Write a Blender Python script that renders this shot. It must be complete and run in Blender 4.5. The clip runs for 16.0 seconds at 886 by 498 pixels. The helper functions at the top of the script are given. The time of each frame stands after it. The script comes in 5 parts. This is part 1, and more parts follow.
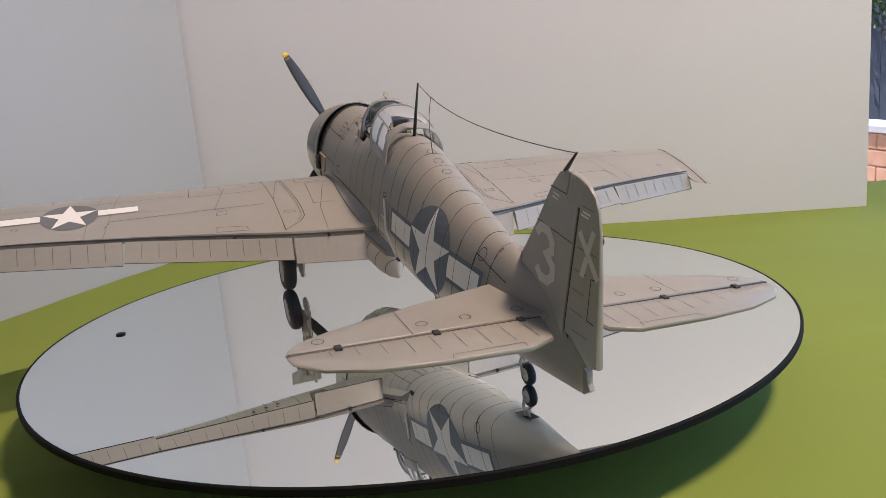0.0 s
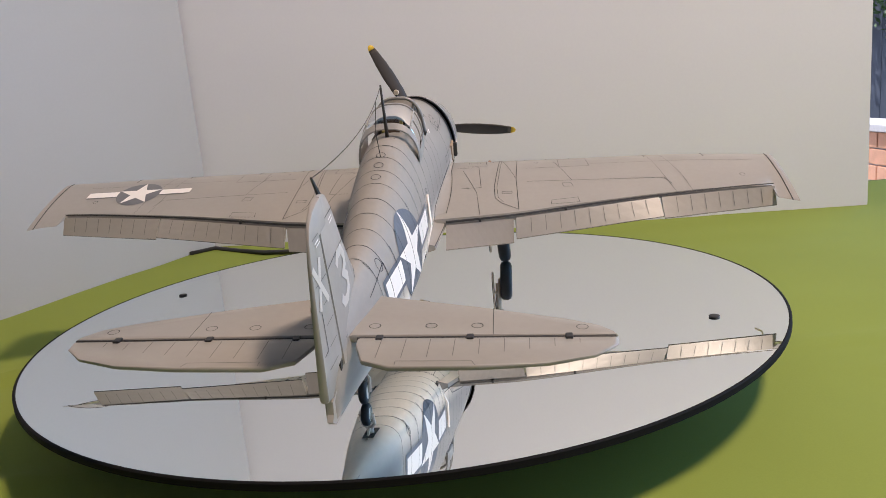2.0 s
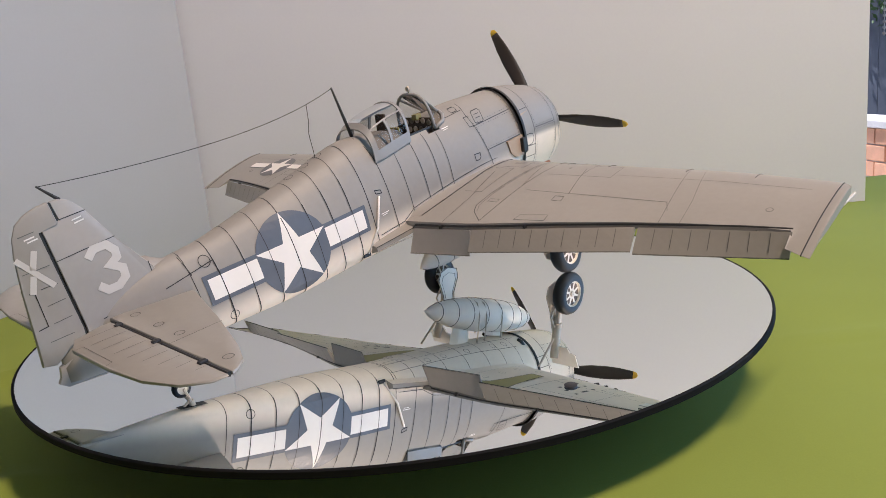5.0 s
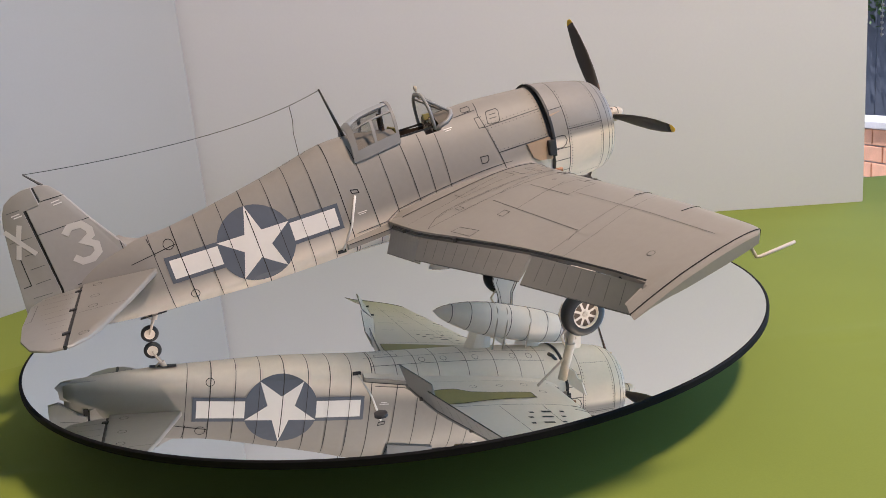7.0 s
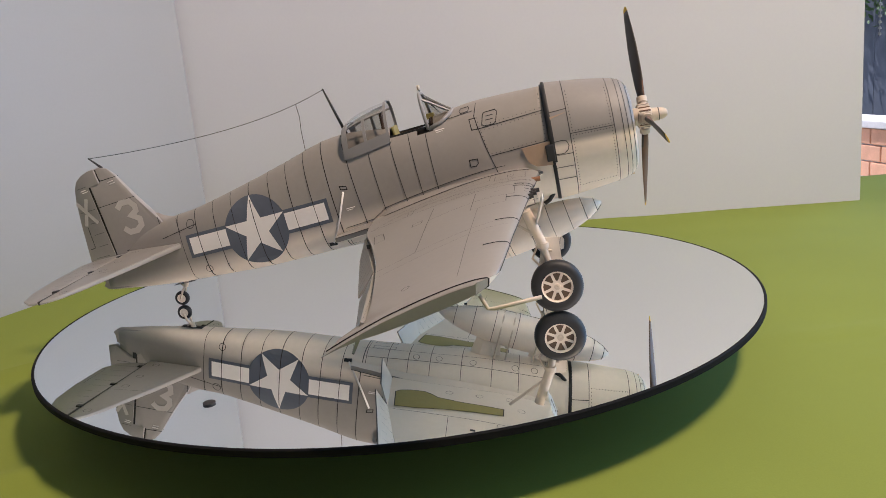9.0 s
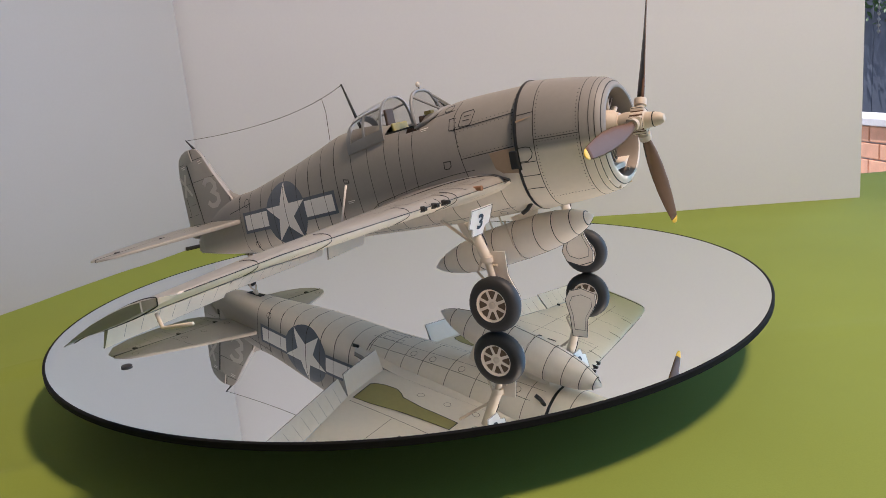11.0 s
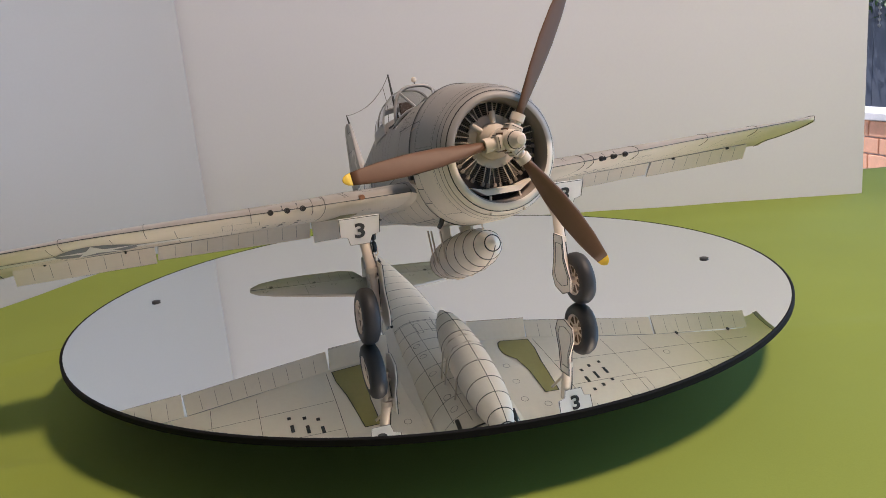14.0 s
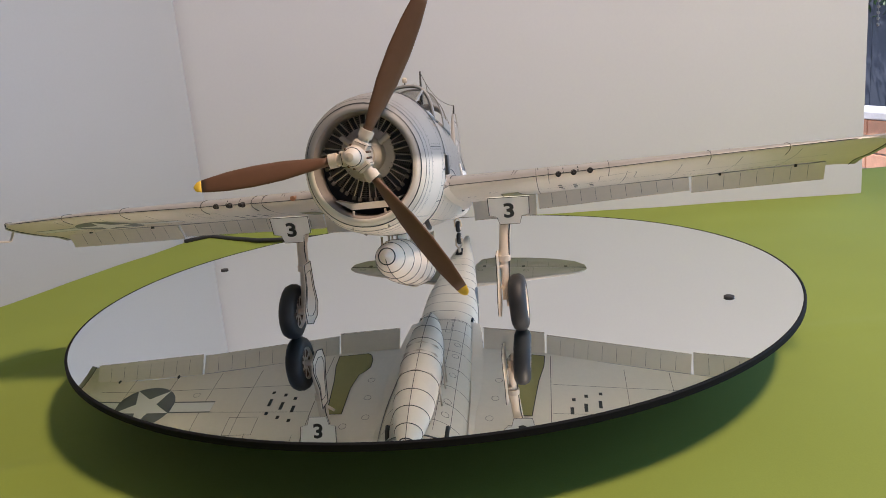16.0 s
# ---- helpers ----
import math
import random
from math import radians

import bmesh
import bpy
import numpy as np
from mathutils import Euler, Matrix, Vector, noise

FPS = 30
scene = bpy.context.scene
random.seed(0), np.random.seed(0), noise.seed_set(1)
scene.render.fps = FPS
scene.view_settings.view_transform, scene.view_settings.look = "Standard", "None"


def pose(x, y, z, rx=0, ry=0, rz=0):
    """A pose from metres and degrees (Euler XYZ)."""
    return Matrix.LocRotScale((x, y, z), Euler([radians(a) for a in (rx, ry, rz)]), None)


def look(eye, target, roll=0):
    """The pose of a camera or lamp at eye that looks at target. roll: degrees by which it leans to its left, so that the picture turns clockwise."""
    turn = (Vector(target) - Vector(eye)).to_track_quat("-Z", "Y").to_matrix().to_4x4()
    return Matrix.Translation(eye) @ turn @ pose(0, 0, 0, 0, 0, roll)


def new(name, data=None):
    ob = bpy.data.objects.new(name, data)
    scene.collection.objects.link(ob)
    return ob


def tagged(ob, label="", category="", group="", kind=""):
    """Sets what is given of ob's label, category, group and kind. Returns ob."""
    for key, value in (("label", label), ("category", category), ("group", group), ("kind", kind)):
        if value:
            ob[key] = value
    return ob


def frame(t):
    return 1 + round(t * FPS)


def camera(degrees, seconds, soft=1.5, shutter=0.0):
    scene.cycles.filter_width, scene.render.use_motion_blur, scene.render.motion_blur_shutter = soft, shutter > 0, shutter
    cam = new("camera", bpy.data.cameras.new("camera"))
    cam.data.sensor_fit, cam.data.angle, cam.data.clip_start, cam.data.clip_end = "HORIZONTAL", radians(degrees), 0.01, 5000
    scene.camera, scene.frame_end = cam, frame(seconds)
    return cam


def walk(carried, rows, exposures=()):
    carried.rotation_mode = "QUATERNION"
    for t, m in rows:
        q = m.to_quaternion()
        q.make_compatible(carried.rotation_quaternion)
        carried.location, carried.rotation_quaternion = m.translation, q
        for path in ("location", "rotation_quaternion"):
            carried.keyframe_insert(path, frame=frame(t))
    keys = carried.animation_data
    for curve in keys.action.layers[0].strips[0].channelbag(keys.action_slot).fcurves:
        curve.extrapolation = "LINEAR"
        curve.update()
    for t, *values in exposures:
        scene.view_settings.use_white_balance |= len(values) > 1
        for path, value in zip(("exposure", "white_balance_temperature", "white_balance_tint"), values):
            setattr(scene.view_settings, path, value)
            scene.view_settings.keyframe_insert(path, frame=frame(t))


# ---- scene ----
MIRROR_Z = 0.030          # top of the mirror above the cloth
EYE_ROWS = [              # seconds, eye x y z, yaw, pitch, roll
    (0.0, 0.0027, -0.3804, 0.1351, -1.82, -11.80, -5.17),
    (0.5, 0.0026, -0.3808, 0.1350, -1.80, -11.83, -5.22),
    (1.0, 0.0021, -0.3814, 0.1352, -1.79, -11.92, -5.19),
    (1.5, 0.0022, -0.3822, 0.1352, -1.78, -11.93, -5.18),
    (2.0, 0.0019, -0.3812, 0.1352, -1.78, -11.90, -5.15),
    (2.5, 0.0016, -0.3812, 0.1352, -1.81, -11.81, -5.18),
    (3.0, 0.0017, -0.3808, 0.1354, -1.82, -11.91, -5.12),
    (3.5, 0.0020, -0.3807, 0.1348, -1.83, -11.92, -5.24),
    (4.0, 0.0023, -0.3815, 0.1345, -1.81, -11.96, -5.46),
    (6.5, 0.0004, -0.3816, 0.1365, -2.08, -12.21, -5.10),
    (7.0, 0.0006, -0.3829, 0.1355, -2.06, -12.11, -5.21),
    (7.5, 0.0005, -0.3833, 0.1352, -2.07, -12.12, -5.23),
    (8.0, 0.0003, -0.3845, 0.1353, -2.08, -12.17, -5.23),
    (8.5, 0.0005, -0.3853, 0.1346, -2.09, -12.06, -5.38),
    (9.0, 0.0004, -0.3852, 0.1352, -2.14, -12.11, -5.29),
    (11.5, -0.0006, -0.3833, 0.1347, -2.24, -12.33, -5.32),
    (12.0, -0.0010, -0.3829, 0.1349, -2.26, -12.45, -5.25),
    (12.5, -0.0011, -0.3827, 0.1355, -2.27, -12.63, -5.19),
    (13.0, -0.0016, -0.3824, 0.1355, -2.29, -12.62, -5.30),
    (13.5, -0.0020, -0.3822, 0.1358, -2.29, -12.72, -5.23),
    (14.0, -0.0022, -0.3816, 0.1361, -2.29, -12.84, -5.10),
    (14.5, -0.0021, -0.3812, 0.1363, -2.28, -12.90, -5.08),
    (15.0, -0.0022, -0.3796, 0.1369, -2.30, -13.02, -4.94),
    (15.5, -0.0025, -0.3798, 0.1370, -2.35, -13.04, -4.89),
    (16.0, -0.0026, -0.3805, 0.1370, -2.40, -12.98, -5.01),
]
SPIN = [(0.0, 108.5), (0.5, 102.4), (1.0, 96.2), (1.5, 89.1), (2.0, 82.6), (2.5, 76.3), (3.0, 69.3), (3.5, 63.0), (4.0, 57.0), (6.5, 23.6), (7.0, 17.4), (7.5, 10.9), (8.0, 4.2), (8.5, -2.3), (9.0, -9.3), (11.5, -42.6), (12.0, -49.0), (12.5, -55.8), (13.0, -62.3), (13.5, -68.7), (14.0, -75.1), (14.5, -81.6), (15.0, -88.2), (15.5, -94.6), (16.0, -101.0)]


def eye_pose(x, y, z, yaw, pitch, roll):
    return pose(x, y, z) @ pose(0, 0, 0, 0, 0, yaw) @ pose(0, 0, 0, 90 + pitch) @ pose(0, 0, 0, 0, 0, roll)


cam = camera(60.45, 16.0, soft=0.35)
walk(cam, [(t, eye_pose(*row)) for t, *row in EYE_ROWS], [(0, 0.12, 5720, 21), (16, 0.12, 5720, 21)])

# ---- light ----
world = bpy.data.worlds.new("daylight")
scene.world = world
world.use_nodes = True
sky = world.node_tree.nodes.new("ShaderNodeTexSky")
sky.sky_type, sky.sun_disc = "NISHITA", False
sky.sun_elevation, sky.sun_rotation = radians(62), radians(329)
back = world.node_tree.nodes["Background"]
world.node_tree.links.new(sky.outputs[0], back.inputs[0])
back.inputs[1].default_value = 0.12


def lamp(name, kind, energy, colour, where, target, **extra):
    data = bpy.data.lights.new(name, kind)
    data.energy, data.color = energy, colour
    for key, value in extra.items():
        if key == "size":
            data.size = value
        if key == "size_y":
            data.shape, data.size_y = "RECTANGLE", value
        if key == "soft":
            data.shadow_soft_size = value
        if key == "angle":
            data.angle = value
    ob = new(name, data)
    ob.matrix_world = look(where, target)
    return ob


lamp("sun", "SUN", 5.0, (1.0, 0.94, 0.85), (0.2, 6.4, 9), (2.6, 2.4, 0), angle=radians(0.5))
# daylight that comes in by the glazed door beside the table, and a warm fill added behind the camera, with no known
# source
lamp("door_daylight", "AREA", 38, (0.42, 0.75, 1.0), (1.93, 0.35, 0.45), (0.0, 0.1, 0.0), size=2.9, size_y=1.8)
lamp("window_evening_light", "AREA", 3.0, (1.0, 0.72, 0.46), (0.60, -2.44, 0.75), (0.3, 0, 0.3), size=1.5, size_y=1.1)
lamp("ceiling_lamp", "AREA", 14.8, (1.0, 0.75, 0.48), (0.48, -0.40, 1.10), (0.05, 0, 0), size=0.14, size_y=0.14)


# ---- materials ----
def material(name, base, rough=0.6, metal=0.0, grain=0.08, scale=400.0, stain=0.08, stain_scale=14.0, bump=0.02, coat=0.0, sheen=0.0):
    """A plain surface whose colour varies at two scales, with a fine relief."""
    m = bpy.data.materials.new(name)
    m.use_nodes = True
    n, l = m.node_tree.nodes, m.node_tree.links
    bsdf = n["Principled BSDF"]
    bsdf.inputs["Roughness"].default_value = rough
    bsdf.inputs["Metallic"].default_value = metal
    bsdf.inputs["Coat Weight"].default_value = coat
    bsdf.inputs["Sheen Weight"].default_value = sheen
    co = n.new("ShaderNodeTexCoord")
    fine, broad = n.new("ShaderNodeTexNoise"), n.new("ShaderNodeTexNoise")
    fine.inputs["Scale"].default_value, broad.inputs["Scale"].default_value = scale, stain_scale
    fine.inputs["Detail"].default_value, broad.inputs["Detail"].default_value = 3, 4
    l.new(co.outputs["Object"], fine.inputs["Vector"])
    l.new(co.outputs["Object"], broad.inputs["Vector"])
    total = n.new("ShaderNodeMath")
    total.operation = "MULTIPLY_ADD"
    total.inputs[1].default_value, total.inputs[2].default_value = 2 * grain, 1.0 - grain - stain
    l.new(fine.outputs["Fac"], total.inputs[0])
    more = n.new("ShaderNodeMath")
    more.operation = "MULTIPLY_ADD"
    more.inputs[1].default_value = 2 * stain
    l.new(broad.outputs["Fac"], more.inputs[0])
    l.new(total.outputs[0], more.inputs[2])
    tint = n.new("ShaderNodeVectorMath")
    tint.operation = "SCALE"
    tint.inputs[0].default_value = base
    l.new(more.outputs[0], tint.inputs["Scale"])
    l.new(tint.outputs[0], bsdf.inputs["Base Color"])
    if bump:
        b = n.new("ShaderNodeBump")
        b.inputs["Strength"].default_value, b.inputs["Distance"].default_value = bump, 0.001
        l.new(fine.outputs["Fac"], b.inputs["Height"])
        l.new(b.outputs[0], bsdf.inputs["Normal"])
    m["tint"] = tint.name
    return m


def faded(m, second, axis, low, high, rise=0.0):
    """Printed fade: from the material's base colour above to a second one below, along an axis of the part's own space."""
    n, l = m.node_tree.nodes, m.node_tree.links
    tint = n[m["tint"]]
    first = tint.inputs[0].default_value[:]
    co, sep = n.new("ShaderNodeTexCoord"), n.new("ShaderNodeSeparateXYZ")
    l.new(co.outputs["Object"], sep.inputs[0])
    ramp = n.new("ShaderNodeMapRange")
    ramp.interpolation_type = "SMOOTHSTEP"
    ramp.inputs["From Min"].default_value, ramp.inputs["From Max"].default_value = low, high
    tilt = n.new("ShaderNodeMath")
    tilt.operation = "MULTIPLY_ADD"
    tilt.inputs[1].default_value = -rise
    l.new(sep.outputs["X"], tilt.inputs[0])
    l.new(sep.outputs[axis], tilt.inputs[2])
    l.new(tilt.outputs[0], ramp.inputs["Value"])
    mix = n.new("ShaderNodeMix")
    mix.data_type = "VECTOR"
    mix.inputs["A"].default_value, mix.inputs["B"].default_value = second, first
    for s in mix.inputs:
        if s.name == "A" and s.type == "VECTOR":
            s.default_value = second
        if s.name == "B" and s.type == "VECTOR":
            s.default_value = first
    l.new(ramp.outputs["Result"], mix.inputs["Factor"])
    l.new([s for s in mix.outputs if s.type == "VECTOR"][0], tint.inputs[0])
    return m


GREY, PALE = (0.288, 0.270, 0.246), (0.79, 0.70, 0.595)
M_FUSELAGE = faded(material("printed_card_fuselage", GREY, 0.54, grain=0.05, stain=0.07, stain_scale=30), PALE, "Z", 0.0440, 0.0560, 0.12)
M_COWL = faded(material("printed_card_cowl", (0.275, 0.26, 0.244), 0.54, grain=0.05, stain=0.07, stain_scale=30), PALE, "Z", 0.0630, 0.0668)
M_GREY = material("printed_card_grey", GREY, 0.42, grain=0.05, stain=0.07, stain_scale=30)
M_WING = material("printed_card_wing_grey", (0.300, 0.284, 0.258), 0.36, grain=0.05, stain=0.07, stain_scale=30)
M_FRAMEGREY = material("canopy_frame_grey", (0.27, 0.265, 0.26), 0.4, grain=0.05, stain=0.06, stain_scale=60)
M_FIN = material("printed_card_tail_grey", (0.335, 0.315, 0.292), 0.42, grain=0.05, stain=0.07, stain_scale=30)
M_PALE = material("printed_card_pale", PALE, 0.54, grain=0.04, stain=0.06, stain_scale=30)
M_WHITE = material("printed_white", (0.80, 0.765, 0.73), 0.45, grain=0.03, stain=0.04, stain_scale=40)
M_NUMERAL = material("printed_pale_grey", (0.58, 0.545, 0.51), 0.45, grain=0.03, stain=0.05, stain_scale=40)
M_NAVY_WING = material("printed_navy_faded", (0.135, 0.138, 0.148), 0.42, grain=0.05, stain=0.06, stain_scale=40)
M_NAVY = material("printed_navy", (0.105, 0.120, 0.152), 0.42, grain=0.05, stain=0.06, stain_scale=40)
M_INK = material("printed_ink_line", (0.016, 0.016, 0.018), 0.5, grain=0.1, bump=0)
M_INK_SOFT = material("printed_grey_line", (0.12, 0.115, 0.11), 0.5, grain=0.1, bump=0)
M_BLACK = material("black_card", (0.022, 0.022, 0.024), 0.5)
M_RIM = material("matt_black_rim", (0.006, 0.006, 0.007), 0.8)
M_RIM.node_tree.nodes["Principled BSDF"].inputs["Specular IOR Level"].default_value = 0.15
M_RUBBER = material("black_tyre", (0.018, 0.018, 0.019), 0.55, scale=900, bump=0.05)
M_BROWN = material("brown_black_blade", (0.125, 0.058, 0.027), 0.55, grain=0.1, stain=0.15, stain_scale=60)
M_BLADE_BACK = material("black_blade_back", (0.030, 0.024, 0.021), 0.5, grain=0.1)
M_YELLOW = material("yellow_paint", (0.72, 0.47, 0.03), 0.45)
M_METAL = material("pale_grey_metal_paint", (0.60, 0.51, 0.41), 0.50, metal=0.0, stain=0.12, stain_scale=120)
M_ENGINE = material("dark_engine", (0.025, 0.022, 0.021), 0.55, metal=0.0, stain=0.2, stain_scale=200)
M_FINS = material("engine_fins", (0.21, 0.175, 0.135), 0.5, metal=0.0)
M_THROAT = material("throat_grey", (0.26, 0.215, 0.18), 0.5)
M_COPPER = material("copper_brown", (0.30, 0.15, 0.08), 0.45, metal=0.3)
M_TAN = material("tan_card", (0.40, 0.29, 0.20), 0.5)
M_GREEN_IN = material("interior_green", (0.31, 0.27, 0.085), 0.5)
M_COCKPIT = material("cockpit_dark", (0.075, 0.050, 0.036), 0.6)
M_SPOKE = material("brown_wheel_hollow", (0.10, 0.062, 0.034), 0.6)
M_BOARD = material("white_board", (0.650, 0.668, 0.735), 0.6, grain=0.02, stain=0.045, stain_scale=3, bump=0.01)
# same white card, base colour darkened for the dimmer light on the side board
M_SIDE_BOARD = material("shaded_white_board", (0.385, 0.390, 0.402), 0.6, grain=0.02, stain=0.04, stain_scale=3, bump=0.01)
M_BOARD_EDGE = material("board_edge", (0.62, 0.61, 0.58), 0.8)
M_CLOTH = material("green_cloth", (0.205, 0.260, 0.030), 0.9, grain=0.06, scale=1600, stain=0.10, stain_scale=7, bump=0.06)
M_TABLE = material("table_wood", (0.25, 0.15, 0.08), 0.5)
M_WALL = material("painted_wall", (0.34, 0.32, 0.30), 0.8, stain_scale=2)
M_CEIL = material("white_ceiling", (0.48, 0.47, 0.46), 0.9, stain_scale=2)
M_FLOOR = material("floor_wood", (0.28, 0.19, 0.12), 0.5, stain_scale=4)
M_BRICK = material("orange_brick", (0.72, 0.40, 0.25), 0.9, grain=0.15, scale=150, stain=0.2, stain_scale=12, bump=0.3)
M_MORTAR = material("mortar", (0.72, 0.66, 0.60), 0.95, scale=200)
M_COPING = material("white_coping", (0.80, 0.80, 0.78), 0.8, scale=60)
M_FENCE = material("dark_fence_wood", (0.13, 0.15, 0.19), 0.7, scale=60, stain=0.3, stain_scale=6)
M_LEAF = material("green_leaves", (0.08, 0.16, 0.05), 0.6, stain=0.4, stain_scale=9)
M_GROUND = material("garden_ground", (0.18, 0.20, 0.10), 0.95, stain=0.3, stain_scale=2)
M_FRAME = material("white_frame", (0.8, 0.8, 0.79), 0.4)

M_MIRROR = bpy.data.materials.new("mirror_glass")
M_MIRROR.use_nodes = True
_b = M_MIRROR.node_tree.nodes["Principled BSDF"]
_b.inputs["Base Color"].default_value = (0.88, 0.93, 0.945, 1)
_b.inputs["Metallic"].default_value, _b.inputs["Roughness"].default_value = 1.0, 0.0

M_GLASS = bpy.data.materials.new("clear_film")
M_GLASS.use_nodes = True
_n, _l = M_GLASS.node_tree.nodes, M_GLASS.node_tree.links
_mix, _tr, _gl = _n.new("ShaderNodeMixShader"), _n.new("ShaderNodeBsdfTransparent"), _n.new("ShaderNodeBsdfGlossy")
_fr = _n.new("ShaderNodeFresnel")
_fr.inputs["IOR"].default_value = 1.18
_gl.inputs["Roughness"].default_value = 0.06
_tr.inputs["Color"].default_value = (0.74, 0.73, 0.71, 1)
_l.new(_fr.outputs[0], _mix.inputs[0])
_l.new(_tr.outputs[0], _mix.inputs[1])
_l.new(_gl.outputs[0], _mix.inputs[2])
_l.new(_mix.outputs[0], _n["Material Output"].inputs[0])


# ---- mesh helpers ----
def part(name, bm, mat, parent=None, label="", smooth=False, m=None):
    """Links a bmesh as one mesh object, under a thing or a part where one is given."""
    me = bpy.data.meshes.new(name)
    if m is not None:
        bm.transform(m)
    bm.normal_update()
    bm.to_mesh(me)
    bm.free()
    if smooth:
        me.polygons.foreach_set("use_smooth", [True] * len(me.polygons))
        if smooth != "all":
            me.set_sharp_from_angle(angle=radians(38))
    me.materials.append(mat)
    ob = new(name, me)
    ob.parent = parent
    return tagged(ob, label)


def box(sx, sy, sz, m=None, bevel=0.0, bm=None):
    out = bm or bmesh.new()
    made = bmesh.ops.create_cube(out, size=1)["verts"]
    bmesh.ops.scale(out, vec=(sx, sy, sz), verts=made)
    if bevel:
        edges = list({e for v in made for e in v.link_edges})
        made = list({v for f in bmesh.ops.bevel(out, geom=edges, offset=bevel, segments=2, affect="EDGES", profile=0.5)["faces"] for v in f.verts} | {v for v in made if v.is_valid})
    if m is not None:
        bmesh.ops.transform(out, matrix=m, verts=made)
    return out


def loft(rings, closed=True, cap=(True, True), bm=None):
    """Skin over rings of equal length."""
    out = bm or bmesh.new()
    vs = [[out.verts.new(p) for p in r] for r in rings]
    n = len(vs[0])
    for a, b in zip(vs, vs[1:]):
        for i in range(n if closed else n - 1):
            j = (i + 1) % n
            q = [a[i], a[j], b[j], b[i]]
            out.faces.new(q)
    if closed and cap[0]:
        out.faces.new(vs[0][::-1])
    if closed and cap[1]:
        out.faces.new(vs[-1])
    bmesh.ops.recalc_face_normals(out, faces=out.faces)
    return out


def tube(points, radius, sides=8, bm=None):
    """A round bar along points; radius may be one number or one for each point."""
    out = bm or bmesh.new()
    pts = [Vector(p) for p in points]
    rs = radius if isinstance(radius, (list, tuple)) else [radius] * len(pts)
    rings, side = [], None
    for i, p in enumerate(pts):
        d = (pts[min(i + 1, len(pts) - 1)] - pts[max(i - 1, 0)]).normalized()
        if side is None:
            side = d.orthogonal().normalized()
        side = (side - d * side.dot(d)).normalized()
        up = d.cross(side)
        rings.append([p + rs[i] * (math.cos(a) * side + math.sin(a) * up) for a in [2 * math.pi * k / sides for k in range(sides)]])
    return loft(rings, bm=out)


def lathe(profile, axis="X", sides=32, m=None, bm=None, cap=(True, True)):
    """Turns (along, radius) pairs about an axis."""
    out = bm or bmesh.new()
    rings = []
    for a, r in profile:
        ring = []
        for k in range(sides):
            w = 2 * math.pi * k / sides
            c, s = max(r, 1e-5) * math.cos(w), max(r, 1e-5) * math.sin(w)
            v = {"X": (a, c, s), "Y": (c, a, s), "Z": (c, s, a)}[axis]
            ring.append((m @ Vector(v)) if m is not None else Vector(v))
        rings.append(ring)
    return loft(rings, bm=out, cap=cap)


def flat(polys, bm=None):
    """Plane polygons of (u, v) pairs, as faces at height 0."""
    out = bm or bmesh.new()
    for p in polys:
        f = out.faces.new([out.verts.new((u, v, 0)) for u, v in p])
        bmesh.ops.triangulate(out, faces=[f])
    return out


def laid(bm, put, cell=0.004):
    """Cuts a plane pattern into cells and lays it onto a surface: put(u, v) gives the place."""
    for ax in (0, 1):
        vals = [v.co[ax] for v in bm.verts]
        lo, hi = min(vals), max(vals)
        k = math.ceil(lo / cell)
        while k * cell < hi:
            co, no = [0, 0, 0], [0, 0, 0]
            co[ax], no[ax] = k * cell + 1e-6, 1
            bmesh.ops.bisect_plane(bm, geom=bm.verts[:] + bm.edges[:] + bm.faces[:], plane_co=co, plane_no=no)
            k += 1
    for v in bm.verts:
        v.co = put(v.co.x, v.co.y)
    return bm


def stroke(points, width, closed=False):
    """Polygons that draw a line of that width through (u, v) points."""
    pts = list(points) + ([points[0]] if closed else [])
    out = []
    for (a, b), (c, d) in zip(pts, pts[1:]):
        l = math.hypot(c - a, d - b) or 1e-9
        ex, ey = (c - a) / l * width * 0.4, (d - b) / l * width * 0.4
        nx, ny = -(d - b) / l * width / 2, (c - a) / l * width / 2
        out.append([(a - ex + nx, b - ey + ny), (a - ex - nx, b - ey - ny), (c + ex - nx, d + ey - ny), (c + ex + nx, d + ey + ny)])
    return out


def band(points, width):
    """Mitred quads along a path of (u, v) points, end to end without overlap."""
    edges = []
    for i, (u, v) in enumerate(points):
        ways = [(points[k + 1][0] - points[k][0], points[k + 1][1] - points[k][1]) for k in (i - 1, i) if 0 <= k < len(points) - 1]
        ways = [(a / math.hypot(a, b), b / math.hypot(a, b)) for a, b in ways]
        nx, ny = -sum(b for a, b in ways) / len(ways), sum(a for a, b in ways) / len(ways)
        k = width / 2 / max(0.3, nx * nx + ny * ny)
        edges.append(((u + nx * k, v + ny * k), (u - nx * k, v - ny * k)))
    return [[a, b, d, c] for (a, b), (c, d) in zip(edges, edges[1:])]


def circle(u, v, r, n=20, a0=0.0):
    return [(u + r * math.cos(a0 + 2 * math.pi * k / n), v + r * math.sin(a0 + 2 * math.pi * k / n)) for k in range(n)]


def star(u, v, r, turn=90.0):
    return [(u + (r if k % 2 == 0 else r * 0.382) * math.cos(radians(turn + 36 * k)), v + (r if k % 2 == 0 else r * 0.382) * math.sin(radians(turn + 36 * k))) for k in range(10)]


def star_polys(u, v, r, turn=90.0):
    s = star(u, v, r, turn)
    return [[(u, v), s[k - 1], s[k], s[(k + 1) % 10]] for k in range(0, 10, 2)]


def thing(name, label, category, group="", kind=""):
    return tagged(new(name), label, category, group, kind)


